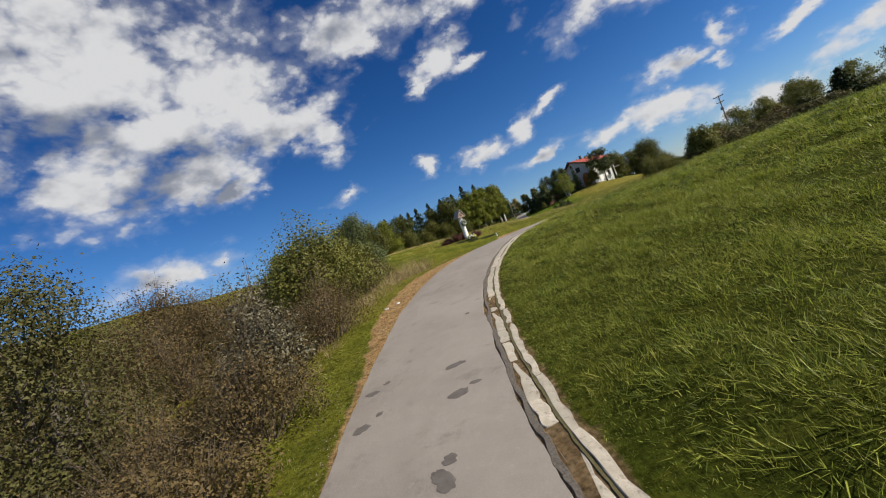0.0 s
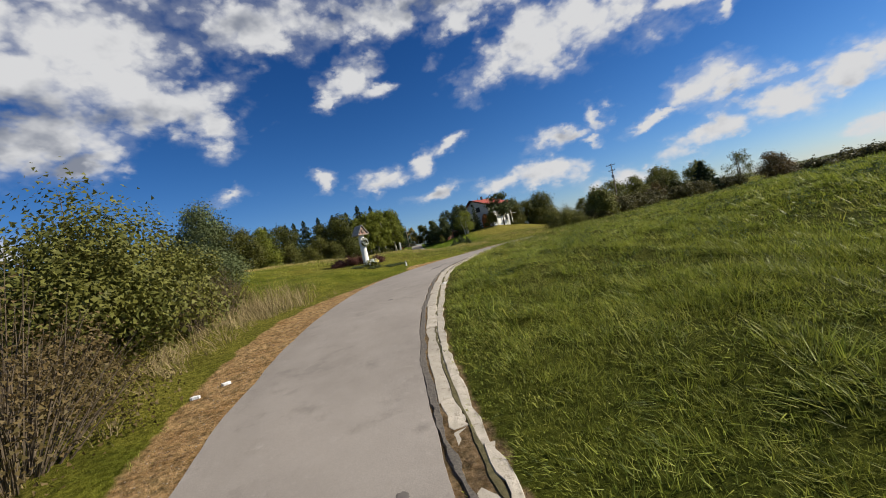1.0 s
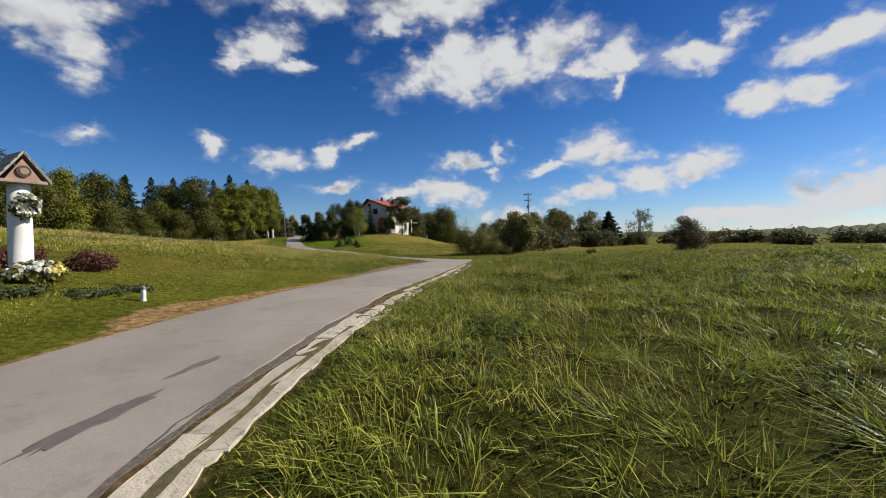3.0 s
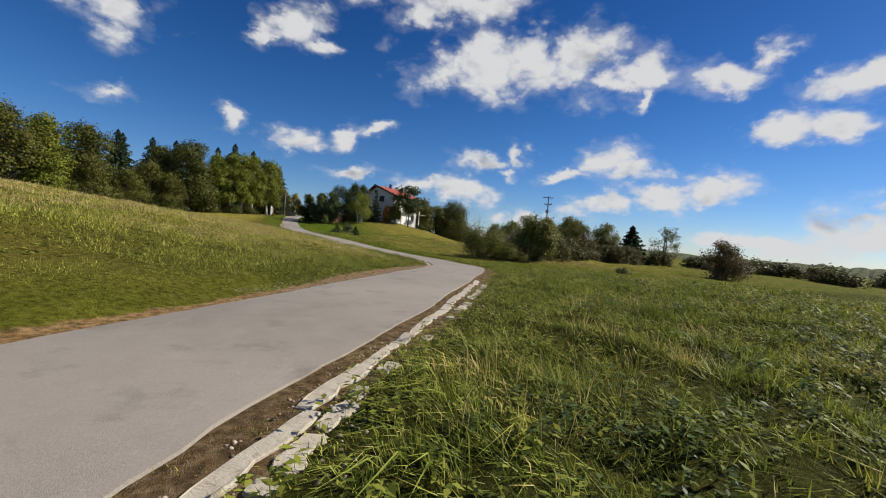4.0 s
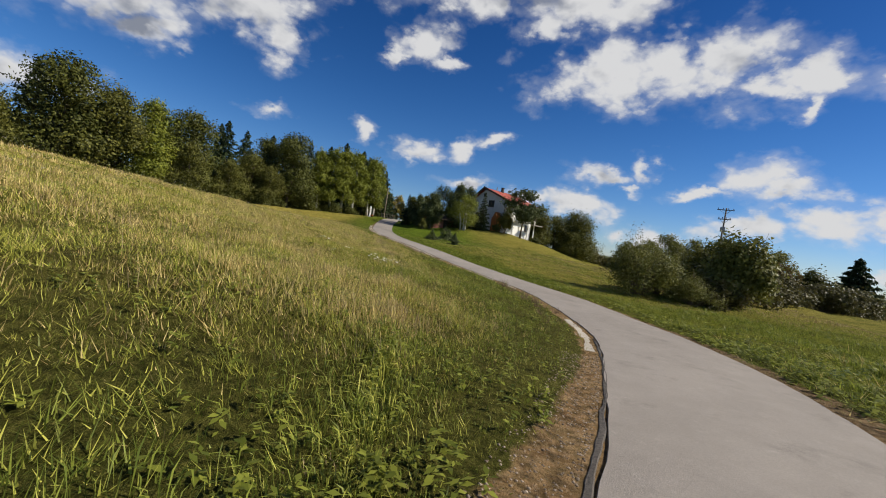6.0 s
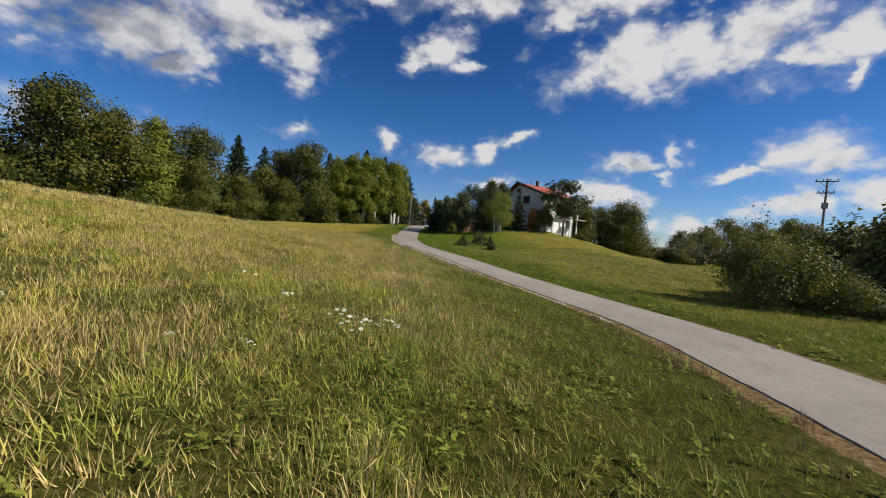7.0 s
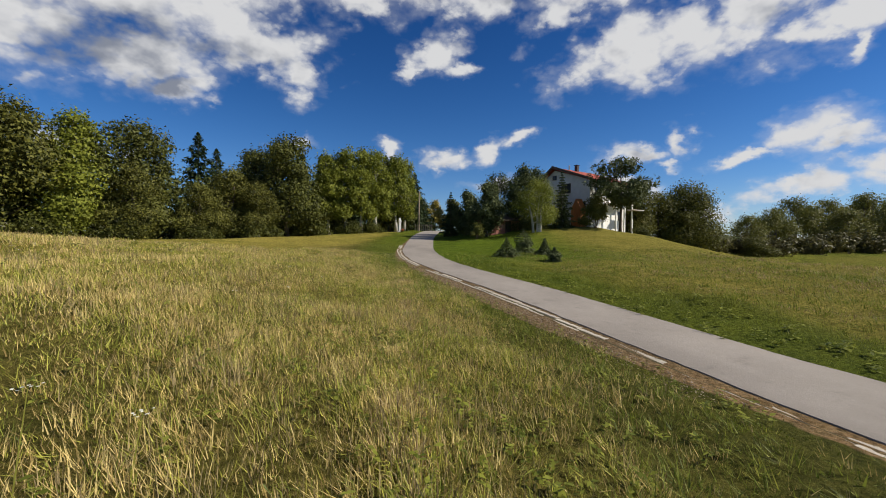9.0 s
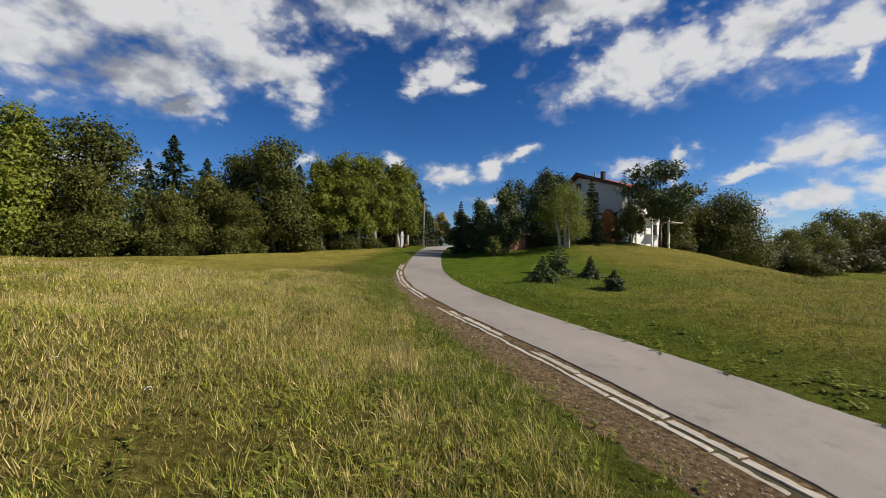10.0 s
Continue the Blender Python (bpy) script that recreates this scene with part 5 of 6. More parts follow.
def make_statue():
    x, y = 21.9, 148.5
    t = thing("roadside_column", x, y, gz(x, y) - 0.05, "white roadside column with a stepped head", "column", turn=10)
    bm = bmesh.new()
    box(bm, -0.2, -0.2, 0.18, 0.2, 0.2, 1.9, 0.04)
    part("shaft", bm, WHITEWASH, t)
    part("base", box(bmesh.new(), -0.38, -0.38, -0.3, 0.38, 0.38, 0.2, 0.03), WHITEWASH, t)
    bm = bmesh.new()
    box(bm, -0.3, -0.3, 1.9, 0.3, 0.3, 2.05, 0.02)
    box(bm, -0.17, -0.17, 2.05, 0.17, 0.17, 2.55, 0.03)
    part("head", bm, WHITEWASH, t)
    bouquet(22.3, 147.8, 147, "red flowers at the column's foot", PETAL_RED, 0.35)


make_statue()

# ---- power poles ----


def power_pole(x, y, height, label, arms=True):
    t = thing("power_pole", x, y, gz(x, y), label, "pole", "power poles", -48)
    part("pole", tube(bmesh.new(), [(0, 0, -0.5), (0, 0, height * 0.5), (0.05, 0, height)], [0.17, 0.14, 0.10], 10), WOOD, t)
    if not arms:
        return t
    for z, w in ((height - 0.35, 1.05), (height - 1.7, 0.8)):
        arm = part("crossarm", box(bmesh.new(), -w, -0.16, z, w, -0.08, z + 0.12, 0.01), DARK_WOOD, t)
        for k in range(4):
            xx = -w + 0.12 + k * (2 * w - 0.24) / 3
            part("insulator", tube(bmesh.new(), [(xx, -0.12, z + 0.1), (xx, -0.12, z + 0.2), (xx, -0.12, z + 0.24), (xx, -0.12, z + 0.34)], [0.02, 0.02, 0.07, 0.04], 8), CERAMIC, arm)
        part("brace", tube(bmesh.new(), [(-w * 0.6, -0.12, z), (0, -0.1, z - 0.6)], [0.025, 0.025], 5), METAL, arm)
        part("brace", tube(bmesh.new(), [(w * 0.6, -0.12, z), (0, -0.1, z - 0.6)], [0.025, 0.025], 5), METAL, arm)
    part("transformer", box(bmesh.new(), -0.3, -0.55, height - 3.5, 0.3, -0.15, height - 2.8, 0.04), METAL, t)
    return t


power_pole(69.5, 98.7, 12.6, "weathered wooden power pole with two crossarms")
power_pole(25.6, 152.0, 7.5, "grey concrete pole beside the lane", False)
fence = thing("fence", 26.6, 154.0, gz(26.6, 154.0), "pale picket fence at the lane's end", "fence", turn=-20)
for k in range(9):
    part("picket", box(bmesh.new(), -1.6 + k * 0.4, -0.02, -0.2, -1.5 + k * 0.4, 0.02, 1.3), WOOD, fence)
for z in (0.35, 1.0):
    part("rail", box(bmesh.new(), -1.7, 0.022, z, 1.9, 0.06, z + 0.08), WOOD, fence)

# ---- kerbs of cast slabs, broken in places ----


def stone_mesh(length, width, seed, height=0.12):
    rng = random.Random(seed)
    n = 7
    out = [(-width / 2 + rng.uniform(-.014, .014) + (0.04 if rng.random() < 0.15 else 0), -length / 2 + length * k / n + rng.uniform(-.03, .03)) for k in range(n + 1)]
    out += [(width / 2 + rng.uniform(-.02, .012) - (0.05 * width / 0.26 if rng.random() < 0.25 else 0), length / 2 - length * k / n + rng.uniform(-.03, .03)) for k in range(n + 1)]
    if length < 0.9 and height < 0.11:
        out = [(x * (1 - 0.3 * abs(2 * y / length) ** 4) * rng.uniform(0.8, 1.15), y * rng.uniform(0.88, 1.04)) for x, y in out]
    m = len(out)
    V = [(x, y, -height) for x, y in out] + [(x, y, -0.012 + rng.uniform(-.006, .004)) for x, y in out] + [(x * 0.9, y * 0.97, rng.uniform(-.004, .008)) for x, y in out]
    F = [(k, (k + 1) % m, m + (k + 1) % m, m + k) for k in range(m)] + [(m + k, m + (k + 1) % m, 2 * m + (k + 1) % m, 2 * m + k) for k in range(m)] + [tuple(range(2 * m, 3 * m))]
    F = [f[::-1] for f in F]
    me = mesh_from("kerb_stone", V, F, STONE)
    bm = bmesh.new()
    bm.from_mesh(me)
    bmesh.ops.recalc_face_normals(bm, faces=bm.faces)
    bm.to_mesh(me)
    bm.free()
    return me


def stone_mat():
    k = Mat("old_kerb_concrete", 0.92)
    big, fine = k.noise(4, 6), k.noise(45, 4)
    c = k.mix(k.band(big, 0.3, 0.7), (0.38, 0.33, 0.25), (0.64, 0.57, 0.455))
    c = k.mix(k.calc("MULTIPLY", k.each(), 0.65), c, (0.33, 0.295, 0.235))
    c = k.mix(k.band(k.noise(6, 7, 0.7), 0.54, 0.66), c, (0.20, 0.165, 0.115))
    c = k.mix(k.calc("MULTIPLY", k.band(fine, 0.5, 0.7), 0.4), c, (0.27, 0.24, 0.19))
    return k.colour(c).bump(k.calc("ADD", big, fine), 0.7, 0.012).m


STONE = stone_mat()
LEN_W, LEN_S = (1.5, 1.9, 1.1, 1.7, 0.8, 2.1), (1.6, 2.0, 1.2, 1.8, 0.9)
WIDE = [stone_mesh(ln, 0.265, 200 + k) for k, ln in enumerate(LEN_W)]
SLIM = [stone_mesh(ln, 0.17, 220 + k) for k, ln in enumerate(LEN_S)]
CHIP = [stone_mesh(ln, w, 240 + k, 0.1) for k, (ln, w) in enumerate(((0.72, 0.30), (0.45, 0.24), (0.85, 0.32), (0.32, 0.26), (0.5, 0.18)))]
CHIP_LEN = (0.72, 0.45, 0.85, 0.32, 0.5)
TAR_SEAM = plain_mat("crumbled_tar", (0.050, 0.043, 0.036), (0.19, 0.165, 0.135), 26, 0.9, 1.0, 0.02)
MOSS = plain_mat("joint_moss", (0.045, 0.042, 0.014), (0.14, 0.115, 0.055), 16, 0.95, 0.9, 0.02)


def kerb(name, label, y0, y1, side, seed, wide_u, slim_u, skip=0.04, lift=0.0, wide=1.0):
    k = tagged(new(name), label, "kerb", kind="structure")
    rng = random.Random(seed)
    for meshes, lens, u, dz in ((WIDE, LEN_W, wide_u, 0.010 + lift), (SLIM, LEN_S, slim_u, 0.015 + lift)):
        y = y0
        while y < y1:
            i = rng.randrange(len(meshes))
            skew = float(road_skew(y))
            step = (lens[i] + rng.uniform(0.015, 0.07)) / skew
            if rng.random() > skip:
                p, a = on_road(y + step / 2, side * (u - float(slim_left(y) if side < 0 else slim_right(y)) + rng.uniform(-.02, .02)), dz + rng.uniform(-.014, .012))
                ob = new("kerb_stone", meshes[i])
                slope = math.degrees(math.atan2(float(road_z(y + 0.5) - road_z(y - 0.5)), skew))
                ob.matrix_basis = pose(*p, slope, rng.uniform(-2, 3) * side, a + rng.uniform(-1.6, 1.6)) @ Matrix.Diagonal((wide, 1, 1, 1))
                ob.parent = k
            y += step
    return k


kerb("kerb_right", "double row of worn pale concrete kerb slabs", -3, 35.5, 1, 301, HALF + 0.255, HALF + 0.505, 0.0, -0.006)
kerb("kerb_left", "double row of worn pale concrete kerb slabs", 71, 121, -1, 302, HALF + 0.22, HALF + 0.46, 0.16, -0.006, 0.72)
kerb("kerb_bend", "short run of pale kerb slabs on the inside of the bend", 56.5, 61, -1, 304, HALF + 0.22, HALF + 0.48, 0.1)
broken = tagged(new("kerb_broken"), "broken remains of concrete kerb slabs in the earth", "kerb", kind="structure")
rng = random.Random(303)
for row, gap, lead in ((0, 0.06, 0.0), (1, 0.45, 0.4)):
    y = 35.6 + lead
    while y < 47.6:
        pool, lens = (SLIM, LEN_S) if row == 0 else (CHIP, CHIP_LEN)
        i = rng.randrange(len(pool))
        along = rng.uniform(0.45, 0.8)
        step = (lens[i] * along + rng.uniform(0.0, 0.10)) / float(road_skew(y))
        if rng.random() > gap:
            u = HALF + (0.39 - 0.11 * float(smooth01(y, 41, 45)) if row == 0 else 0.66) + rng.uniform(-.03, .03)
            p, a = on_road(y + step / 2, u, 0.016 + rng.uniform(-.01, .012))
            ob = new("kerb_stone", pool[i])
            ob.matrix_basis = pose(*p, rng.uniform(-1.5, 1.5), rng.uniform(-2.5, 2.5), a + rng.uniform(-4, 4)) @ Matrix.Diagonal((rng.uniform(1.0, 1.5) if row == 0 else 0.7, along, 1, 1))
            ob.parent = broken
        y += step


def edge_strip(name, label, y0, y1, u0, u1, rag, material, seed, top=0.0165):
    """A thin ragged strip along the road's edge, from u0 to u1 beside its middle."""
    ys = np.arange(y0, y1, 0.09)
    rng = np.random.RandomState(seed)
    V = []
    ends = smooth01(ys, y0, y0 + 1) * smooth01(ys, y1, y1 - 1)
    noise_a, noise_b = (np.convolve(rng.normal(0, 1, len(ys) + 4), np.ones(5) / 5, "same")[2:-2] * rag for _ in range(2))
    for k, y in enumerate(ys):
        mid = (u0 + u1) / 2
        a, b = mid + (u0 - mid + noise_a[k]) * ends[k], mid + (u1 - mid + noise_b[k]) * ends[k]
        sk, xc, zc = float(road_skew(y)), float(road_x(y)), float(road_z(y))
        shift = float(slim_left(y)) if u0 < 0 else -float(slim_right(y))
        a, b = a + shift, b + shift
        c = b if u0 > 0 else a
        d = a if u0 > 0 else b
        row = [(d, -0.01), (d * 0.85 + c * 0.15, top), (d * 0.5 + c * 0.5, top - 0.007), (d * 0.2 + c * 0.8, top - 0.014), (c, -0.03)]
        for u, dz in row if u0 > 0 else row[::-1]:
            V.append((xc + u * sk, y, zc + dz))
    F = [(r * 5 + c, r * 5 + c + 1, r * 5 + 6 + c, r * 5 + 5 + c) for r in range(len(ys) - 1) for c in range(4)]
    tagged(new(name, mesh_from(name, V, F, material)), label, "road edge", kind="structure")


edge_strip("trim_tar_seam", "crumbling dark tar seam between asphalt and kerb", -3, 36.5, HALF - 0.01, HALF + 0.12, 0.05, TAR_SEAM, 311)
edge_strip("trim_tar_seam", "crumbling dark tar edge on the inside of the bend", 44, 59, -HALF - 0.06, -HALF + 0.01, 0.03, TAR_SEAM, 313)
edge_strip("trim_moss", "mossy joint between the two rows of kerb slabs", -3, 35.5, HALF + 0.35, HALF + 0.46, 0.03, MOSS, 315, 0.010)
edge_strip("trim_moss", "mossy joint between the upper kerb's rows", 71, 121, -HALF - 0.43, -HALF - 0.35, 0.03, MOSS, 316, 0.008)


def tar_patch(y, u, length, width, seed, turn=0.0):
    """A thin irregular tar repair on the asphalt."""
    rng = random.Random(seed)
    n = 18
    p, a = on_road(y, u)
    V = []
    for lv in (0, 1):
        for k in range(n):
            t = 6.283 * k / n
            r = 1 + rng.uniform(-.35, .3)
            q = pose(0, 0, 0, 0, 0, a + turn) @ Vector((width / 2 * r * math.cos(t) * (1 - 0.06 * lv), length / 2 * r * math.sin(t) * (1 - 0.06 * lv), 0))
            x, yy = p.x + q.x, p.y + q.y
            au = (x - float(road_x(yy))) / float(road_skew(yy)) / HALF
            V.append((x, yy, float(road_z(yy)) + 0.03 * (1 - au * au) + 0.010 + 0.007 * lv))
    F = [(k, (k + 1) % n, n + (k + 1) % n, n + k) for k in range(n)] + [tuple(range(n, 2 * n))]
    tagged(new("tar_patch", mesh_from("tar_patch", V, F, TAR_WORN)), "dark worn tar stain on the asphalt", "patch", "tar stains on the lane", kind="structure")


TAR_WORN = plain_mat("worn_tar", (0.095, 0.077, 0.068), (0.15, 0.135, 0.118), 6, 0.8, 0.4, 0.005)
for k, (y, u, ln, w, tn) in enumerate(((12.9, 0.68, 0.22, 0.5, 15), (11.5, 0.7, 0.26, 0.42, 20), (11.75, 1.05, 0.14, 0.22, 0), (13.0, -1.3, 0.25, 0.34, 0), (13.3, -1.0, 0.14, 0.18, 30), (11.55, -1.25, 0.3, 0.36, 10), (11.9, -0.95, 0.16, 0.16, 0),
                                       (9.2, 0.28, 0.55, 0.26, 20), (9.6, 0.42, 0.25, 0.22, 0), (32.6, 0.95, 1.3, 0.22, -8), (33.8, 0.9, 0.8, 0.12, -8), (16.4, 1.1, 0.16, 0.14, 0), (25.3, 0.5, 0.1, 0.16, 0), (51.4, 0.5, 0.1, 0.28, 30), (49.9, -1.05, 0.1, 0.2, 20))):
    tar_patch(y, u, ln, w, 320 + k, tn)


def scatter_stones(name, label, n, place, size, material, seed):
    """Loose stones as one mesh: squashed, uneven octahedra."""
    rng = np.random.RandomState(seed)
    P = place(rng, n)
    m = len(P)
    D = np.array([(1, 0, 0), (0, 1, 0), (-1, 0, 0), (0, -1, 0), (0, 0, 1), (0, 0, -1)], float)
    s = size * rng.uniform(0.4, 1.0, m) ** 1.5
    V = D[None] * s[:, None, None] * rng.uniform(0.6, 1.2, (m, 6, 1)) * np.array([1, 1, 0.65])
    a = rng.uniform(0, 6.28, m)
    c, sn = np.cos(a)[:, None], np.sin(a)[:, None]
    V = np.stack([V[..., 0] * c - V[..., 1] * sn, V[..., 0] * sn + V[..., 1] * c, V[..., 2]], -1) + P[:, None]
    T = np.array([(0, 1, 4), (1, 2, 4), (2, 3, 4), (3, 0, 4), (1, 0, 5), (2, 1, 5), (3, 2, 5), (0, 3, 5)])
    loops = (np.arange(m)[:, None, None] * 6 + T[None]).ravel()
    tagged(new(name, fast_mesh(name, V.reshape(-1, 3), np.full(m * 8, 3), loops, material)), label, "stones", kind="stuff")


def beside(y0, y1, u0, u1):
    def place(rng, n):
        y, u = rng.uniform(y0, y1, n), rng.uniform(0, 1, n) ** 1.4 * (u1 - u0) + u0
        u = u + np.where(u < 0, slim_left(y), -slim_right(y))
        x = road_x(y) + u * road_skew(y)
        return np.stack([x, y, ground(x, y)], -1)
    return place


scatter_stones("gravel_verge", "pale gravel on the bare earth at the bend", 3200, beside(44, 57, -HALF - 0.1, -HALF - 0.8), 0.024, GRAVEL, 341)
scatter_stones("earth_clods", "dark clods of earth beside the upper kerb", 700, beside(84, 110, -HALF - 0.7, -HALF - 1.7), 0.035, EARTH, 346)
scatter_stones("gravel_verge", "pale gravel along the edge of the lane", 1400, beside(6, 34, -HALF - 0.1, -HALF - 0.8), 0.02, GRAVEL, 342)
scatter_stones("gravel_verge", "pale gravel beside the broken kerb", 900, beside(34, 48, HALF + 0.15, HALF + 1.1), 0.035, GRAVEL, 343)
scatter_stones("gravel_verge", "pale gravel beside the upper kerb", 2600, beside(82, 112, -HALF - 0.66, -HALF - 1.6), 0.03, GRAVEL, 344)
# small white bits; the third stands in for crumpled litter on the kerb
for x, y in ((-3.08, 20.9), (-2.62, 21.3), (3.36, 25.75)):
    t = tagged(new("white_stone", stone_mesh(0.16, 0.11, int(abs(x) * 100), 0.05)), "small white piece at the edge of the lane", "stone", "white stones")
    t.matrix_basis = pose(x, y, gz(x, y) + 0.05, 0, 0, x * 90)
    t.data = t.data.copy()
    t.data.materials[0] = WHITEWASH

# ---- grass, herbs and flowers ----


def strew(rng, n, wide, power, side, s0=0.0, s1=1.0):
    """Random places beside a stretch of the plan, denser near it."""
    s = rng.uniform(s0, s1, n) * REACH[-1]
    x, y = np.interp(s, REACH, STRETCH[:, 0]), np.interp(s, REACH, STRETCH[:, 1])
    i = np.clip(np.searchsorted(REACH, s) - 1, 0, len(SEG) - 1)
    d = (STRETCH[i + 1] - STRETCH[i]) / SEG[i][:, None]
    r = (wide * rng.uniform(0, 1, n) ** power - (2.2 if side else 0)) * (side if side else rng.choice((-1, 1), n))
    return x + d[:, 1] * r, y - d[:, 0] * r + rng.normal(0, 0.3, n), np.abs(r)


def verge_left(y):
    return -slim_left(y) + glide((-20, 0, 15, 20, 28, 31.5, 33.5, 36.2, 37.6, 39.4, 42, 50, 58, 62, 80, 90, 100, 112, 125, 200), (0.12, 0.10, 0.25, 0.9, 0.95, 0.35, 0.25, 0.15, 0.7, 0.5, 0.3, 0.7, 0.35, 0.5, 0.55, 1.4, 1.2, 0.7, 0.3, 0.2), y)


def verge_right(y):
    return -slim_right(y) + glide((-20, 10, 34, 38, 48, 56, 64, 200), (0.66, 0.66, 0.66, 0.66, 0.6, 0.35, 0.2, 0.15), y)


def blades(name, label, material, tufts, per, wide, power, side, keep, tall, seed, width=0.0085, s0=0.0, s1=1.0, lean=0.5, spread=0.10, grow=0.13, near=1.2, vary=0.6, swirl=0.75):
    """Tufts of bent grass blades as one mesh. keep(x, y, u): where it grows, 0 to 1; tall: lowest and highest blade."""
    rng = np.random.RandomState(seed)
    x, y, r = strew(rng, tufts, wide, power, side, s0, s1)
    u = (x - road_x(y)) / road_skew(y)
    lump = waves(x, y, 0.8, seed + 4) * 0.4 + waves(x, y, 1.7, seed + 1) * 0.4 + waves(x, y, 5.0, seed + 2) * 0.4
    ok = rng.uniform(0, 1, tufts) < keep(x, y, u) * np.clip(0.8 + 0.4 * lump, 0.4, 1)
    x, y, u, r, lump = x[ok], y[ok], u[ok], r[ok], lump[ok]
    m = len(x)
    edge = np.where(u > 0, smooth01(u - HALF, 0.6, 1.9), smooth01(-u - HALF, 0.4, 2.4))
    size = rng.uniform(0.75, 1.25, m) * np.clip(0.88 + vary * lump, 0.3, 1.7) * (0.36 + 0.64 * edge) * np.where(u > 0, 0.62 + 0.38 * smooth01(y, 13, 22), 1.0)
    far = 1 + grow * np.maximum(r - 2.5, 0)
    flow = 2.4 * waves(x, y, 1.9, seed + 3) + 2.8
    x, y, size, far, flow = (np.repeat(v, per) for v in (x, y, size, far, flow))
    n = m * per
    a = rng.uniform(0, 6.28, n)
    q = np.abs(rng.normal(0, 1, n))
    x, y = x + np.cos(a) * q * spread * far, y + np.sin(a) * q * spread * far
    h = np.maximum(rng.uniform(tall[0], tall[1], n) * size, 0.04)
    w = width * far * rng.uniform(0.7, 1.4, n)
    D = np.stack([np.cos(a) * 0.7 + np.cos(flow) * swirl, np.sin(a) * 0.7 + np.sin(flow) * swirl, np.zeros(n)], -1)
    bend = (lean * rng.uniform(0.35, 1.6, n))[:, None]
    t = a + 1.57 + rng.normal(0, 0.7, n)
    T = np.stack([np.cos(t), np.sin(t), np.zeros(n)], -1) * w[:, None] / 2
    P = np.stack([x, y, ground(x, y) - 0.02], -1)
    up, H = np.array([0, 0, 1.0]), h[:, None]
    mid = P + up * H * 0.6 + D * H * bend * 0.3
    tip = P + up * H * np.clip(1.0 - 0.42 * bend, 0.22, 1) + D * H * bend * 0.95
    k = np.repeat(r, per) < near
    kites = np.stack([P, mid + T, tip, mid - T], 1)[k].reshape(-1, 3)
    spikes = np.stack([P - T * 1.15, P + T * 1.15, tip], 1)[~k].reshape(-1, 3)
    V = np.r_[kites, spikes]
    sizes = np.r_[np.full(len(kites) // 4, 4), np.full(len(spikes) // 3, 3)]
    tagged(new(name, fast_mesh(name, V, sizes, np.arange(len(V)), material)), label, "grass", kind="stuff")


def herbs(name, label, material, n, wide, power, side, keep, tall, size, seed, s0=0.0, s1=1.0, per=9):
    """Low plants with broad leaves round a stem, as one mesh."""
    rng = np.random.RandomState(seed)
    x, y, r = strew(rng, n, wide, power, side, s0, s1)
    u = (x - road_x(y)) / road_skew(y)
    ok = rng.uniform(0, 1, n) < keep(x, y, u) * np.clip(0.5 + 0.8 * waves(x, y, 2.2, seed + 1), 0, 1)
    x, y, r = x[ok], y[ok], r[ok]
    P = np.repeat(np.stack([x, y, ground(x, y)], -1), per, 0)
    m = len(P)
    a = rng.uniform(0, 6.28, m)
    hz = rng.uniform(0.15, 1.0, m) * np.repeat(rng.uniform(tall[0], tall[1], len(x)), per)
    out = np.stack([np.cos(a), np.sin(a), rng.uniform(-0.3, 0.5, m)], -1)
    s = (size * rng.uniform(0.6, 1.3, m) * np.repeat(1 + 0.08 * np.maximum(r - 3, 0), per))[:, None]
    c = P + np.array([0, 0, 1]) * hz[:, None] + out * s * 0.9
    side_v = np.stack([-np.sin(a), np.cos(a), rng.uniform(-.3, .3, m)], -1)
    V = np.stack([c - out * s * 0.9, c + side_v * s * 0.42, c + out * s * 0.9 - np.array([0, 0, 1]) * s * 0.25, c - side_v * s * 0.42], 1)
    tagged(new(name, fast_mesh(name, V.reshape(-1, 3), np.full(m, 4), np.arange(m * 4), material)), label, "plants", kind="stuff")


def right_field(x, y, u):
    return (u > HALF + verge_right(y)) * smooth01(y, 66, 50)


def right_upper(x, y, u):
    return (u > HALF + verge_right(y) - 0.1) * smooth01(y, 46, 58)


def left_meadow(x, y, u):
    return (-u > HALF + verge_left(y)) * smooth01(y, 42, 48)


def away(y, u):
    """0 in the green strip beside the lane, 1 out in the yellow meadow."""
    s, q = smooth01(y, 74, 86), smooth01(y, 66, 58)
    k = np.clip((-u - 5 + 2.6 * s + 2.6 * q) / (6.5 - 2.5 * s - 3.0 * q), 0, 1)
    return k * k * (3 - 2 * k)


def left_open(x, y, u):
    return left_meadow(x, y, u) * np.maximum(0.15 + 0.85 * away(y, u), 0.45 * smooth01(y, 66, 58))


def left_green(x, y, u):
    return left_meadow(x, y, u) * (1.0 - 0.8 * away(y, u))


def left_dry(x, y, u):
    return left_meadow(x, y, u) * (0.08 + 0.92 * away(y, u)) * smooth01(y, 48, 60) * np.clip(0.55 + 0.8 * waves(x, y, 7, 77) + 0.3 * smooth01(y, 66, 82), 0, 1)


def left_lawn(x, y, u):
    return (-u > HALF + verge_left(y)) * smooth01(y, 20, 27) * smooth01(y, 48, 44)


def left_verge(x, y, u):
    return (-u > HALF + verge_left(y)) * (u > -4.6) * smooth01(y, 32, 28)


def left_tall(x, y, u):
    return (-u > HALF + 1.9) * (u > -6.0) * smooth01(y, 32, 29) * smooth01(y, 14, 20)


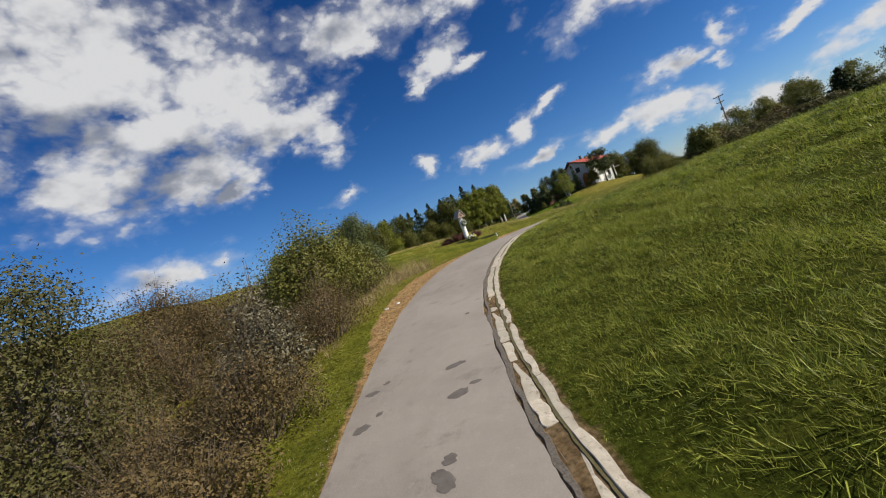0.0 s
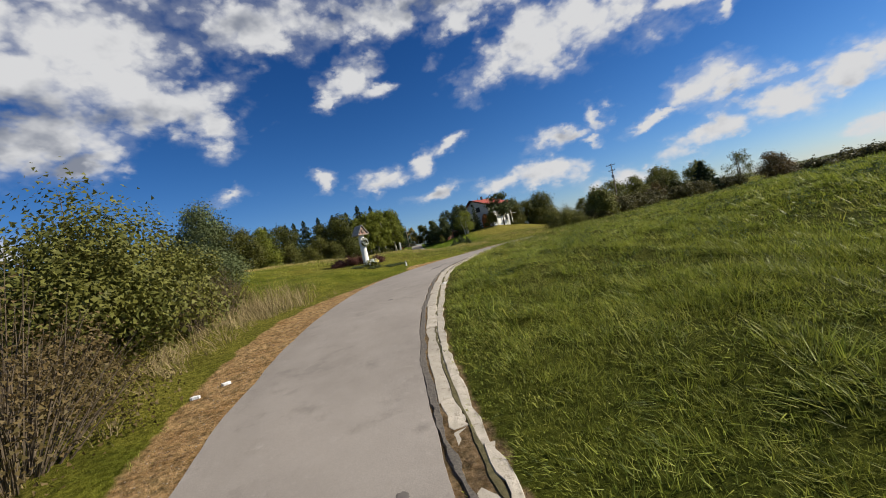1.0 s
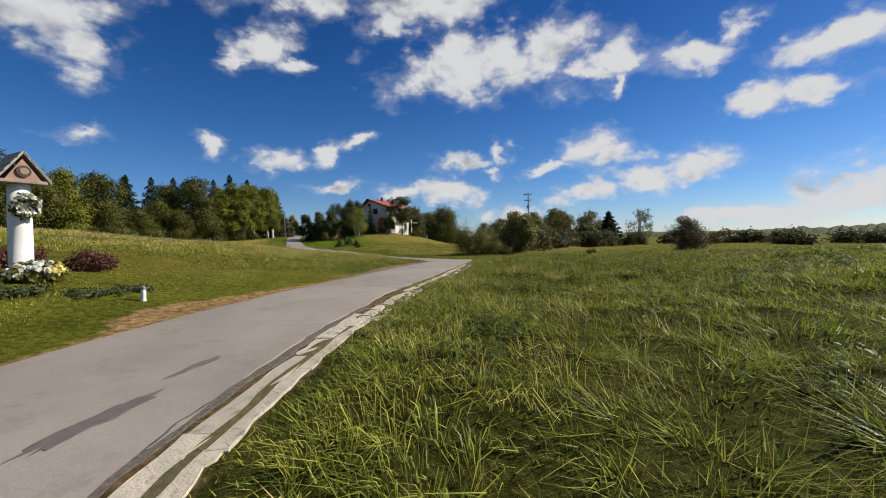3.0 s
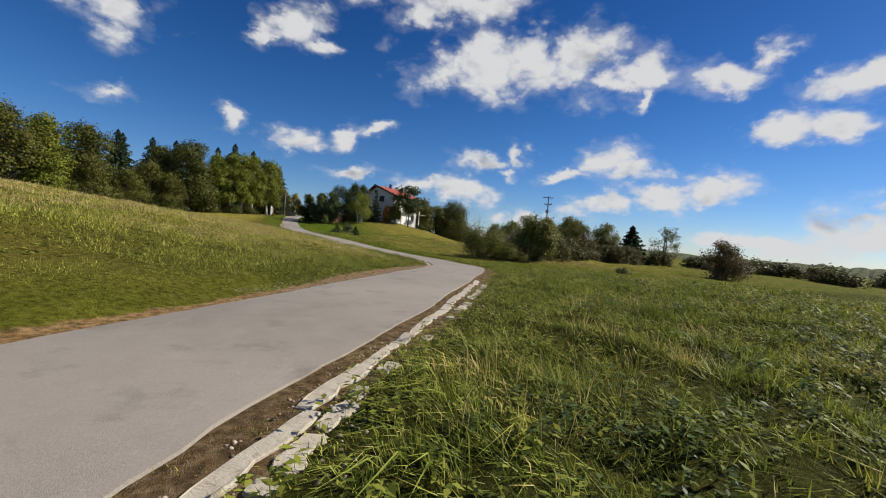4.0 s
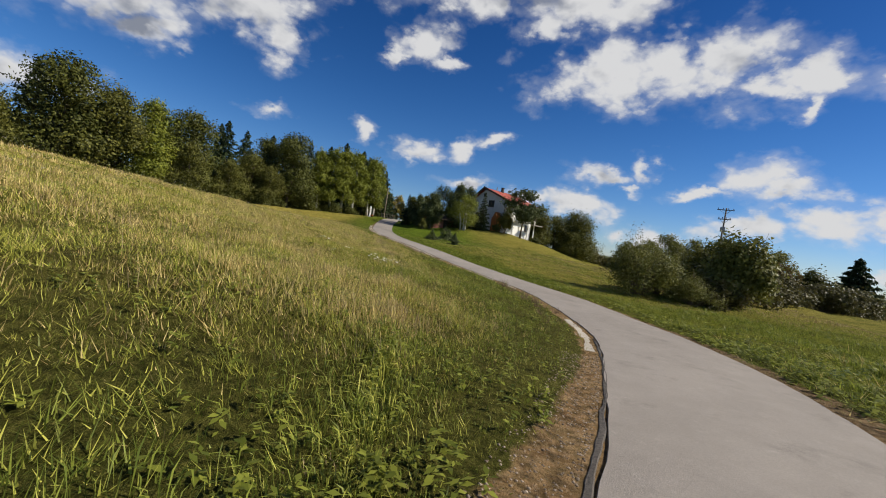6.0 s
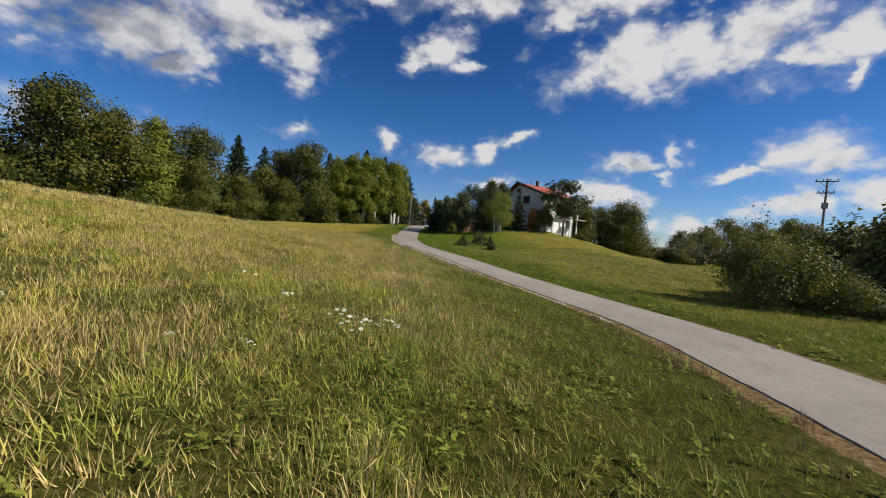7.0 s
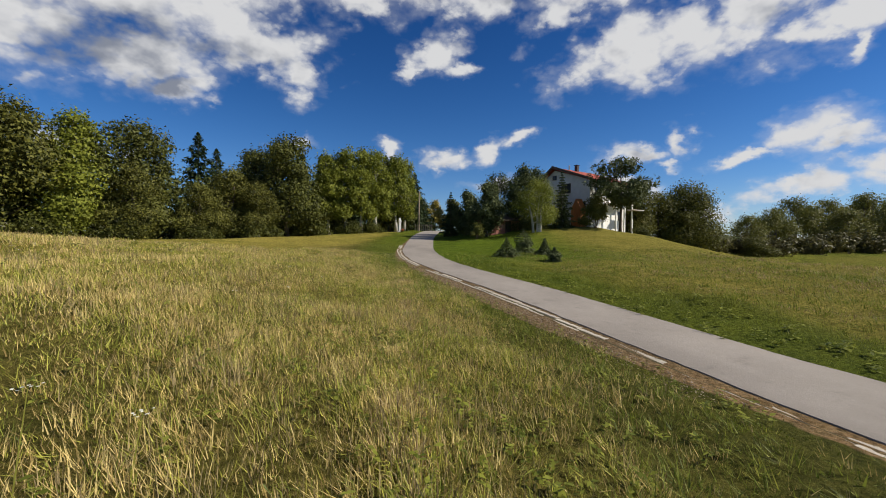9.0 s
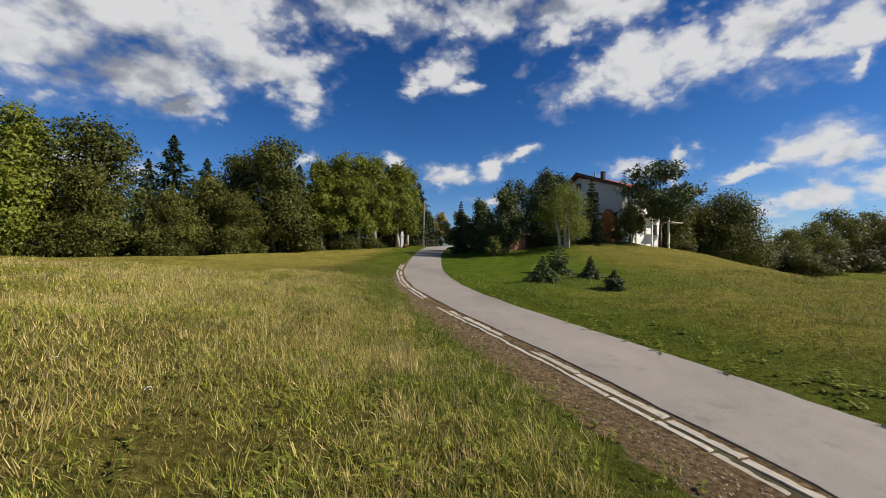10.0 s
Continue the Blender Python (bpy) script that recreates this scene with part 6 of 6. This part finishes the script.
blades("meadow_grass", "long lush green grass flopping over the slope", BLADE_LUSH, 46000, 11, 30, 1.8, 1, lambda x, y, u: right_field(x, y, u) * (1 - 0.8 * smooth01(y, 33, 41)), (0.14, 0.36), 401, s1=0.62, lean=1.05, vary=0.85, width=0.0115, near=0.4)
blades("grass_mat", "thick mat of short green grass on the slope", BLADE_LUSH, 24000, 6, 26, 1.7, 1, right_field, (0.08, 0.24), 413, s1=0.62, lean=1.0, width=0.018, grow=0.16, near=0, spread=0.16)
blades("grass_mat", "thick mat of short mixed grass in the meadow", BLADE_MEADOW, 34000, 8, 13, 1.25, -1, left_open, (0.05, 0.20), 414, s0=0.4, lean=0.9, width=0.012, grow=0.14, near=0, spread=0.14, swirl=0.3)
blades("grass_mat", "thick mat of short withered grass in the meadow", BLADE_STRAW, 25000, 8, 13, 1.25, -1, lambda x, y, u: left_meadow(x, y, u) * (0.1 + 0.9 * away(y, u)) * smooth01(y, 50, 60), (0.05, 0.22), 428, s0=0.42, lean=0.8, width=0.009, grow=0.12, near=0, spread=0.14, swirl=0.3)
blades("grass_mat", "thick mat of short deep green grass along the lane", BLADE_DEEP, 40000, 6, 20, 1.6, 0, left_green, (0.06, 0.20), 415, s0=0.4, lean=0.9, width=0.015, grow=0.14, near=0, spread=0.16)
blades("slope_grass", "short dense green grass on the slope above the kerb", BLADE_SLOPE, 26000, 9, 11, 1.15, 1, lambda x, y, u: right_field(x, y, u) * smooth01(y, 27, 19), (0.10, 0.34), 430, s0=0.0, s1=0.26, lean=0.95, width=0.010, grow=0.12, near=0, spread=0.13, swirl=0.4)
blades("meadow_grass", "deep green grass past the broken kerb", BLADE_DEEP, 34000, 11, 30, 1.8, 1, lambda x, y, u: right_field(x, y, u) * smooth01(y, 32, 40), (0.14, 0.36), 416, s0=0.24, s1=0.62, lean=1.0, width=0.0115, near=0.4)
blades("meadow_grass", "paler grass stems among the lush grass", BLADE_MEADOW, 15000, 8, 30, 1.7, 1, right_field, (0.16, 0.42), 402, s1=0.62, lean=1.0)
blades("dry_grass", "dry yellow stems among the grass past the kerb", BLADE_STRAW, 9000, 7, 26, 1.6, 1, lambda x, y, u: right_field(x, y, u) * smooth01(y, 28, 36) * np.clip(0.3 + waves(x, y, 4, 78), 0, 1), (0.2, 0.5), 418, s0=0.2, s1=0.62, lean=0.8)
blades("verge_grass", "green grass along the lane", BLADE_DEEP, 14000, 9, 28, 1.4, 1, right_upper, (0.10, 0.26), 403, s0=0.4)
blades("field_stubble", "short straw-coloured stubble in the mown field", BLADE_DULL, 16000, 6, 44, 0.9, 1, lambda x, y, u: right_upper(x, y, u) * smooth01(u, 4, 9) * smooth01(y, 66, 80) * np.clip(0.45 + waves(x * 0.5, y, 5, 79), 0, 1) * smooth01(y, 116, 106), (0.08, 0.26), 404, s0=0.5)
blades("field_grass", "short green grass in the mown field", BLADE_HERB, 20000, 5, 40, 1.0, 1, lambda x, y, u: right_upper(x, y, u) * (1 - 0.7 * smooth01(u, 5, 8) * smooth01(y, 68, 80) * smooth01(y, 112, 104)), (0.08, 0.24), 411, s0=0.42)
blades("meadow_grass", "mixed green meadow grass on the rise", BLADE_MEADOW, 48000, 10, 24, 1.9, 0, left_open, (0.10, 0.30), 405, s0=0.4, lean=0.8, spread=0.12, swirl=0.35, near=0.3)
blades("meadow_grass", "fresh green grass near the bend", BLADE_DEEP, 48000, 10, 20, 1.9, 0, left_green, (0.10, 0.30), 406, s0=0.4, lean=0.8, swirl=0.35)
blades("dry_grass", "dry straw-coloured grass in the meadow", BLADE_STRAW, 64000, 9, 26, 2.0, 0, left_dry, (0.10, 0.32), 407, s0=0.42, lean=0.6, width=0.008, spread=0.12, swirl=0.3, near=0.3)
blades("dry_grass", "withered brown grass stalks in the meadow", BLADE_DULL, 25000, 8, 24, 2.0, 0, left_dry, (0.14, 0.38), 419, s0=0.42, lean=0.35, width=0.007, spread=0.10, swirl=0.3, near=0.3)
blades("dry_grass", "straggling dry tufts on the bare verge", BLADE_DULL, 9000, 8, 10, 1.2, 0, lambda x, y, u: (-u > HALF + 0.72) * (-u < HALF + 1.9) * smooth01(y, 40, 46) * np.clip(waves(x, y, 1.1, 87) - 0.1, 0, 1) * (1 - smooth01(y, 56, 60) * smooth01(y, 84, 80)), (0.05, 0.2), 420, s0=0.35, spread=0.08)
blades("tall_weeds", "tall reddish brown seeding weeds along the lane", BLADE_SORREL, 7000, 9, 12, 1.1, 1, lambda x, y, u: (-u > HALF + 0.15) * (-u < HALF + 1.3) * smooth01(y, 59, 62) * smooth01(y, 76, 70) * np.clip(0.35 + waves(x, y, 2.6, 89), 0, 1), (0.3, 0.75), 426, s0=0.55, s1=0.85, lean=0.25, spread=0.06, width=0.010, grow=0.06)
blades("kerb_weeds", "short rough grass grown over the broken kerb", BLADE_MEADOW, 15000, 9, 5, 1.0, 0, lambda x, y, u: (u > HALF + 0.08) * (u < HALF + 1.0) * smooth01(y, 33, 37) * smooth01(y, 52, 46) * np.clip(0.45 + waves(x, y, 0.9, 90), 0, 1), (0.06, 0.16), 429, s0=0.25, s1=0.62, spread=0.07)
blades("lawn_grass", "short mown lawn round the shrine", BLADE_MEADOW, 24000, 10, 24, 1.2, -1, left_lawn, (0.04, 0.09), 408, s1=0.5, spread=0.16, width=0.010, grow=0.08)
blades("verge_grass", "short green grass between lane and brambles", BLADE_LUSH, 8000, 9, 7, 1.0, -1, left_verge, (0.08, 0.24), 409, s1=0.36)
blades("dry_grass", "tall pale dry grass on the bank", BLADE_DULL, 4500, 9, 14, 0.9, -1, left_tall, (0.2, 0.75), 410, s0=0.08, s1=0.4, lean=0.6, width=0.010)
blades("kerb_weeds", "small weeds growing in the kerb's joints", BLADE_MEADOW, 16000, 7, 4, 1.0, 0, lambda x, y, u: (np.minimum(np.abs(np.abs(u) - HALF - 0.43), np.abs(np.abs(u) - HALF - 0.06)) < 0.04) * ((u > 0) * (y < 47) + (u < 0) * (y > 70)) * np.clip(waves(x, y, 2.2, 88) + 0.3, 0, 1), (0.1, 0.2), 412, spread=0.03, width=0.010)
blades("dry_grass", "clump of tall dry brown grass at the lawn's edge", BLADE_DULL, 9000, 10, 14, 1.0, -1, lambda x, y, u: np.exp(-((x + 3.0) / 1.5) ** 2 - ((y - 30.6) / 1.7) ** 2), (0.45, 1.0), 417, s0=0.13, s1=0.32, lean=0.35, width=0.010, grow=0.05)
herbs("nettles", "patches of dark leafy nettles in the long grass", LEAF_NETTLE, 22000, 20, 1.5, 1, lambda x, y, u: right_field(x, y, u) * smooth01(u, 3.0, 4.2) * smooth01(y, 18, 24) * np.clip(waves(x, y, 4.5, 81) * 1.6 - 0.1, 0, 1), (0.12, 0.40), 0.044, 427, s0=0.14, s1=0.62, per=11)
herbs("meadow_herbs", "broad-leaved weeds on the slope past the kerb", BLADE_HERB, 22000, 24, 1.5, 1, lambda x, y, u: right_field(x, y, u) * smooth01(y, 30, 38), (0.12, 0.42), 0.045, 421, s0=0.28, s1=0.7)
herbs("meadow_herbs", "scattered broad-leaved weeds in the meadow", BLADE_HERB, 18000, 20, 1.7, 0, lambda x, y, u: left_meadow(x, y, u) * np.clip(smooth01(-u, 12, 4) + 0.35, 0, 1), (0.08, 0.26), 0.046, 422, s0=0.38)
herbs("meadow_herbs", "low leafy weeds along the upper verge", BLADE_HERB, 16000, 20, 1.2, 1, lambda x, y, u: right_upper(x, y, u) * smooth01(u, 5, 3) * (0.4 + 0.6 * smooth01(y, 70, 62)), (0.08, 0.32), 0.055, 423, s0=0.4)
herbs("meadow_herbs", "leafy weeds at the foot of the brambles", BLADE_HERB, 6000, 7, 0.9, -1, lambda x, y, u: (u < -2.9) * (u > -5) * smooth01(y, 30, 26) * 1.0, (0.1, 0.45), 0.06, 424, s1=0.3)


def umbels(name, label, n, seed, keep):
    """White flower heads on thin stems, as one mesh."""
    rng = np.random.RandomState(seed)
    x, y, r = strew(rng, n * 3, 30, 1.1, -1, 0.42, 1.0)
    u = (x - road_x(y)) / road_skew(y)
    ok = (keep(x, y, u) * np.clip(0.05 + waves(x, y, 6, 55), 0, 1)) > rng.uniform(0, 1, len(x))
    x, y, r = x[ok][:n], y[ok][:n], r[ok][:n]
    P = np.stack([x, y, ground(x, y)], -1)
    m = len(P)
    h = rng.uniform(0.4, 0.75, m)
    top = P + np.stack([rng.normal(0, 0.05, m), rng.normal(0, 0.05, m), h], -1)
    w = np.array([0.006, 0, 0])
    stem = np.stack([P - w, P + w, top + w * 0.5, top - w * 0.5], 1).reshape(-1, 3)
    heads = np.repeat(top, 9, 0) + rng.normal(0, 1, (m * 9, 3)) * np.array([0.03, 0.03, 0.01])
    s = 0.011 * (1 + 0.05 * np.repeat(r, 9))[:, None]
    a = rng.uniform(0, 6.28, m * 9)
    d, e = np.stack([np.cos(a), np.sin(a), 0.2 * np.sin(3 * a)], -1), np.stack([-np.sin(a), np.cos(a), 0 * a], -1)
    quads = np.stack([heads - d * s, heads + e * s, heads + d * s, heads - e * s], 1).reshape(-1, 3)
    tagged(new("flower_stems", fast_mesh("flower_stems", stem, np.full(m, 4), np.arange(m * 4), BLADE_MEADOW)), "thin green flower stems in the meadow", "flowers", kind="stuff")
    tagged(new(name, fast_mesh(name, quads, np.full(m * 9, 4), np.arange(m * 36), PETAL_WHITE)), label, "flowers", kind="stuff")


umbels("meadow_flowers", "white umbels of wild carrot in the meadow", 420, 431, lambda x, y, u: left_meadow(x, y, u) * smooth01(-u, 6, 11))


def daisy(name, label, x, y, height, seed, heads=7):
    """A clump of white daisies: stems, ray petals and a yellow eye."""
    t = thing(name, x, y, gz(x, y) - 0.02, label, "flower", "daisies in the meadow", seed * 41 % 360)
    rng = random.Random(seed)
    stems, petals, eyes = bmesh.new(), bmesh.new(), bmesh.new()
    for k in range(heads):
        a, q = rng.uniform(0, 6.283), rng.uniform(0.05, 0.2)
        top = Vector((q * math.cos(a), q * math.sin(a), height * rng.uniform(0.7, 1.05)))
        tube(stems, [(top.x * 0.3, top.y * 0.3, 0), (top.x * 0.8, top.y * 0.8, top.z * 0.6), top], [0.003, 0.0025, 0.002], 4)
        face = Matrix.Translation(top) @ Matrix.Rotation(rng.uniform(-0.5, 0.5), 4, "X") @ Matrix.Rotation(rng.uniform(-0.5, 0.5), 4, "Y")
        for j in range(10):
            w = j * 0.6283
            pts = [(0.008, w - 0.2), (0.030, w - 0.2), (0.036, w), (0.030, w + 0.2), (0.008, w + 0.2)]
            petals.faces.new([petals.verts.new(face @ Vector((r * math.cos(v), r * math.sin(v), 0.004 - 0.1 * r))) for r, v in pts])
        bmesh.ops.create_icosphere(eyes, subdivisions=1, radius=0.011, matrix=face @ Matrix.Diagonal((1, 1, 0.5, 1)))
    part("stem", stems, BLADE_MEADOW, t)
    part("petal", petals, PETAL_WHITE, t, "white ray petals")
    part("eye", eyes, PETAL_YELLOW, t, "yellow flower centres")


for k, (x, y) in enumerate(((17.35, 64.45), (17.6, 64.6), (17.8, 64.3), (17.5, 64.2), (17.95, 64.55), (17.2, 64.7), (16.4, 65.6), (15.4, 66.3))):
    daisy("daisy_clump", "clump of white daisies among the meadow grass", x, y, 0.30 + 0.04 * (k % 3), 510 + k)
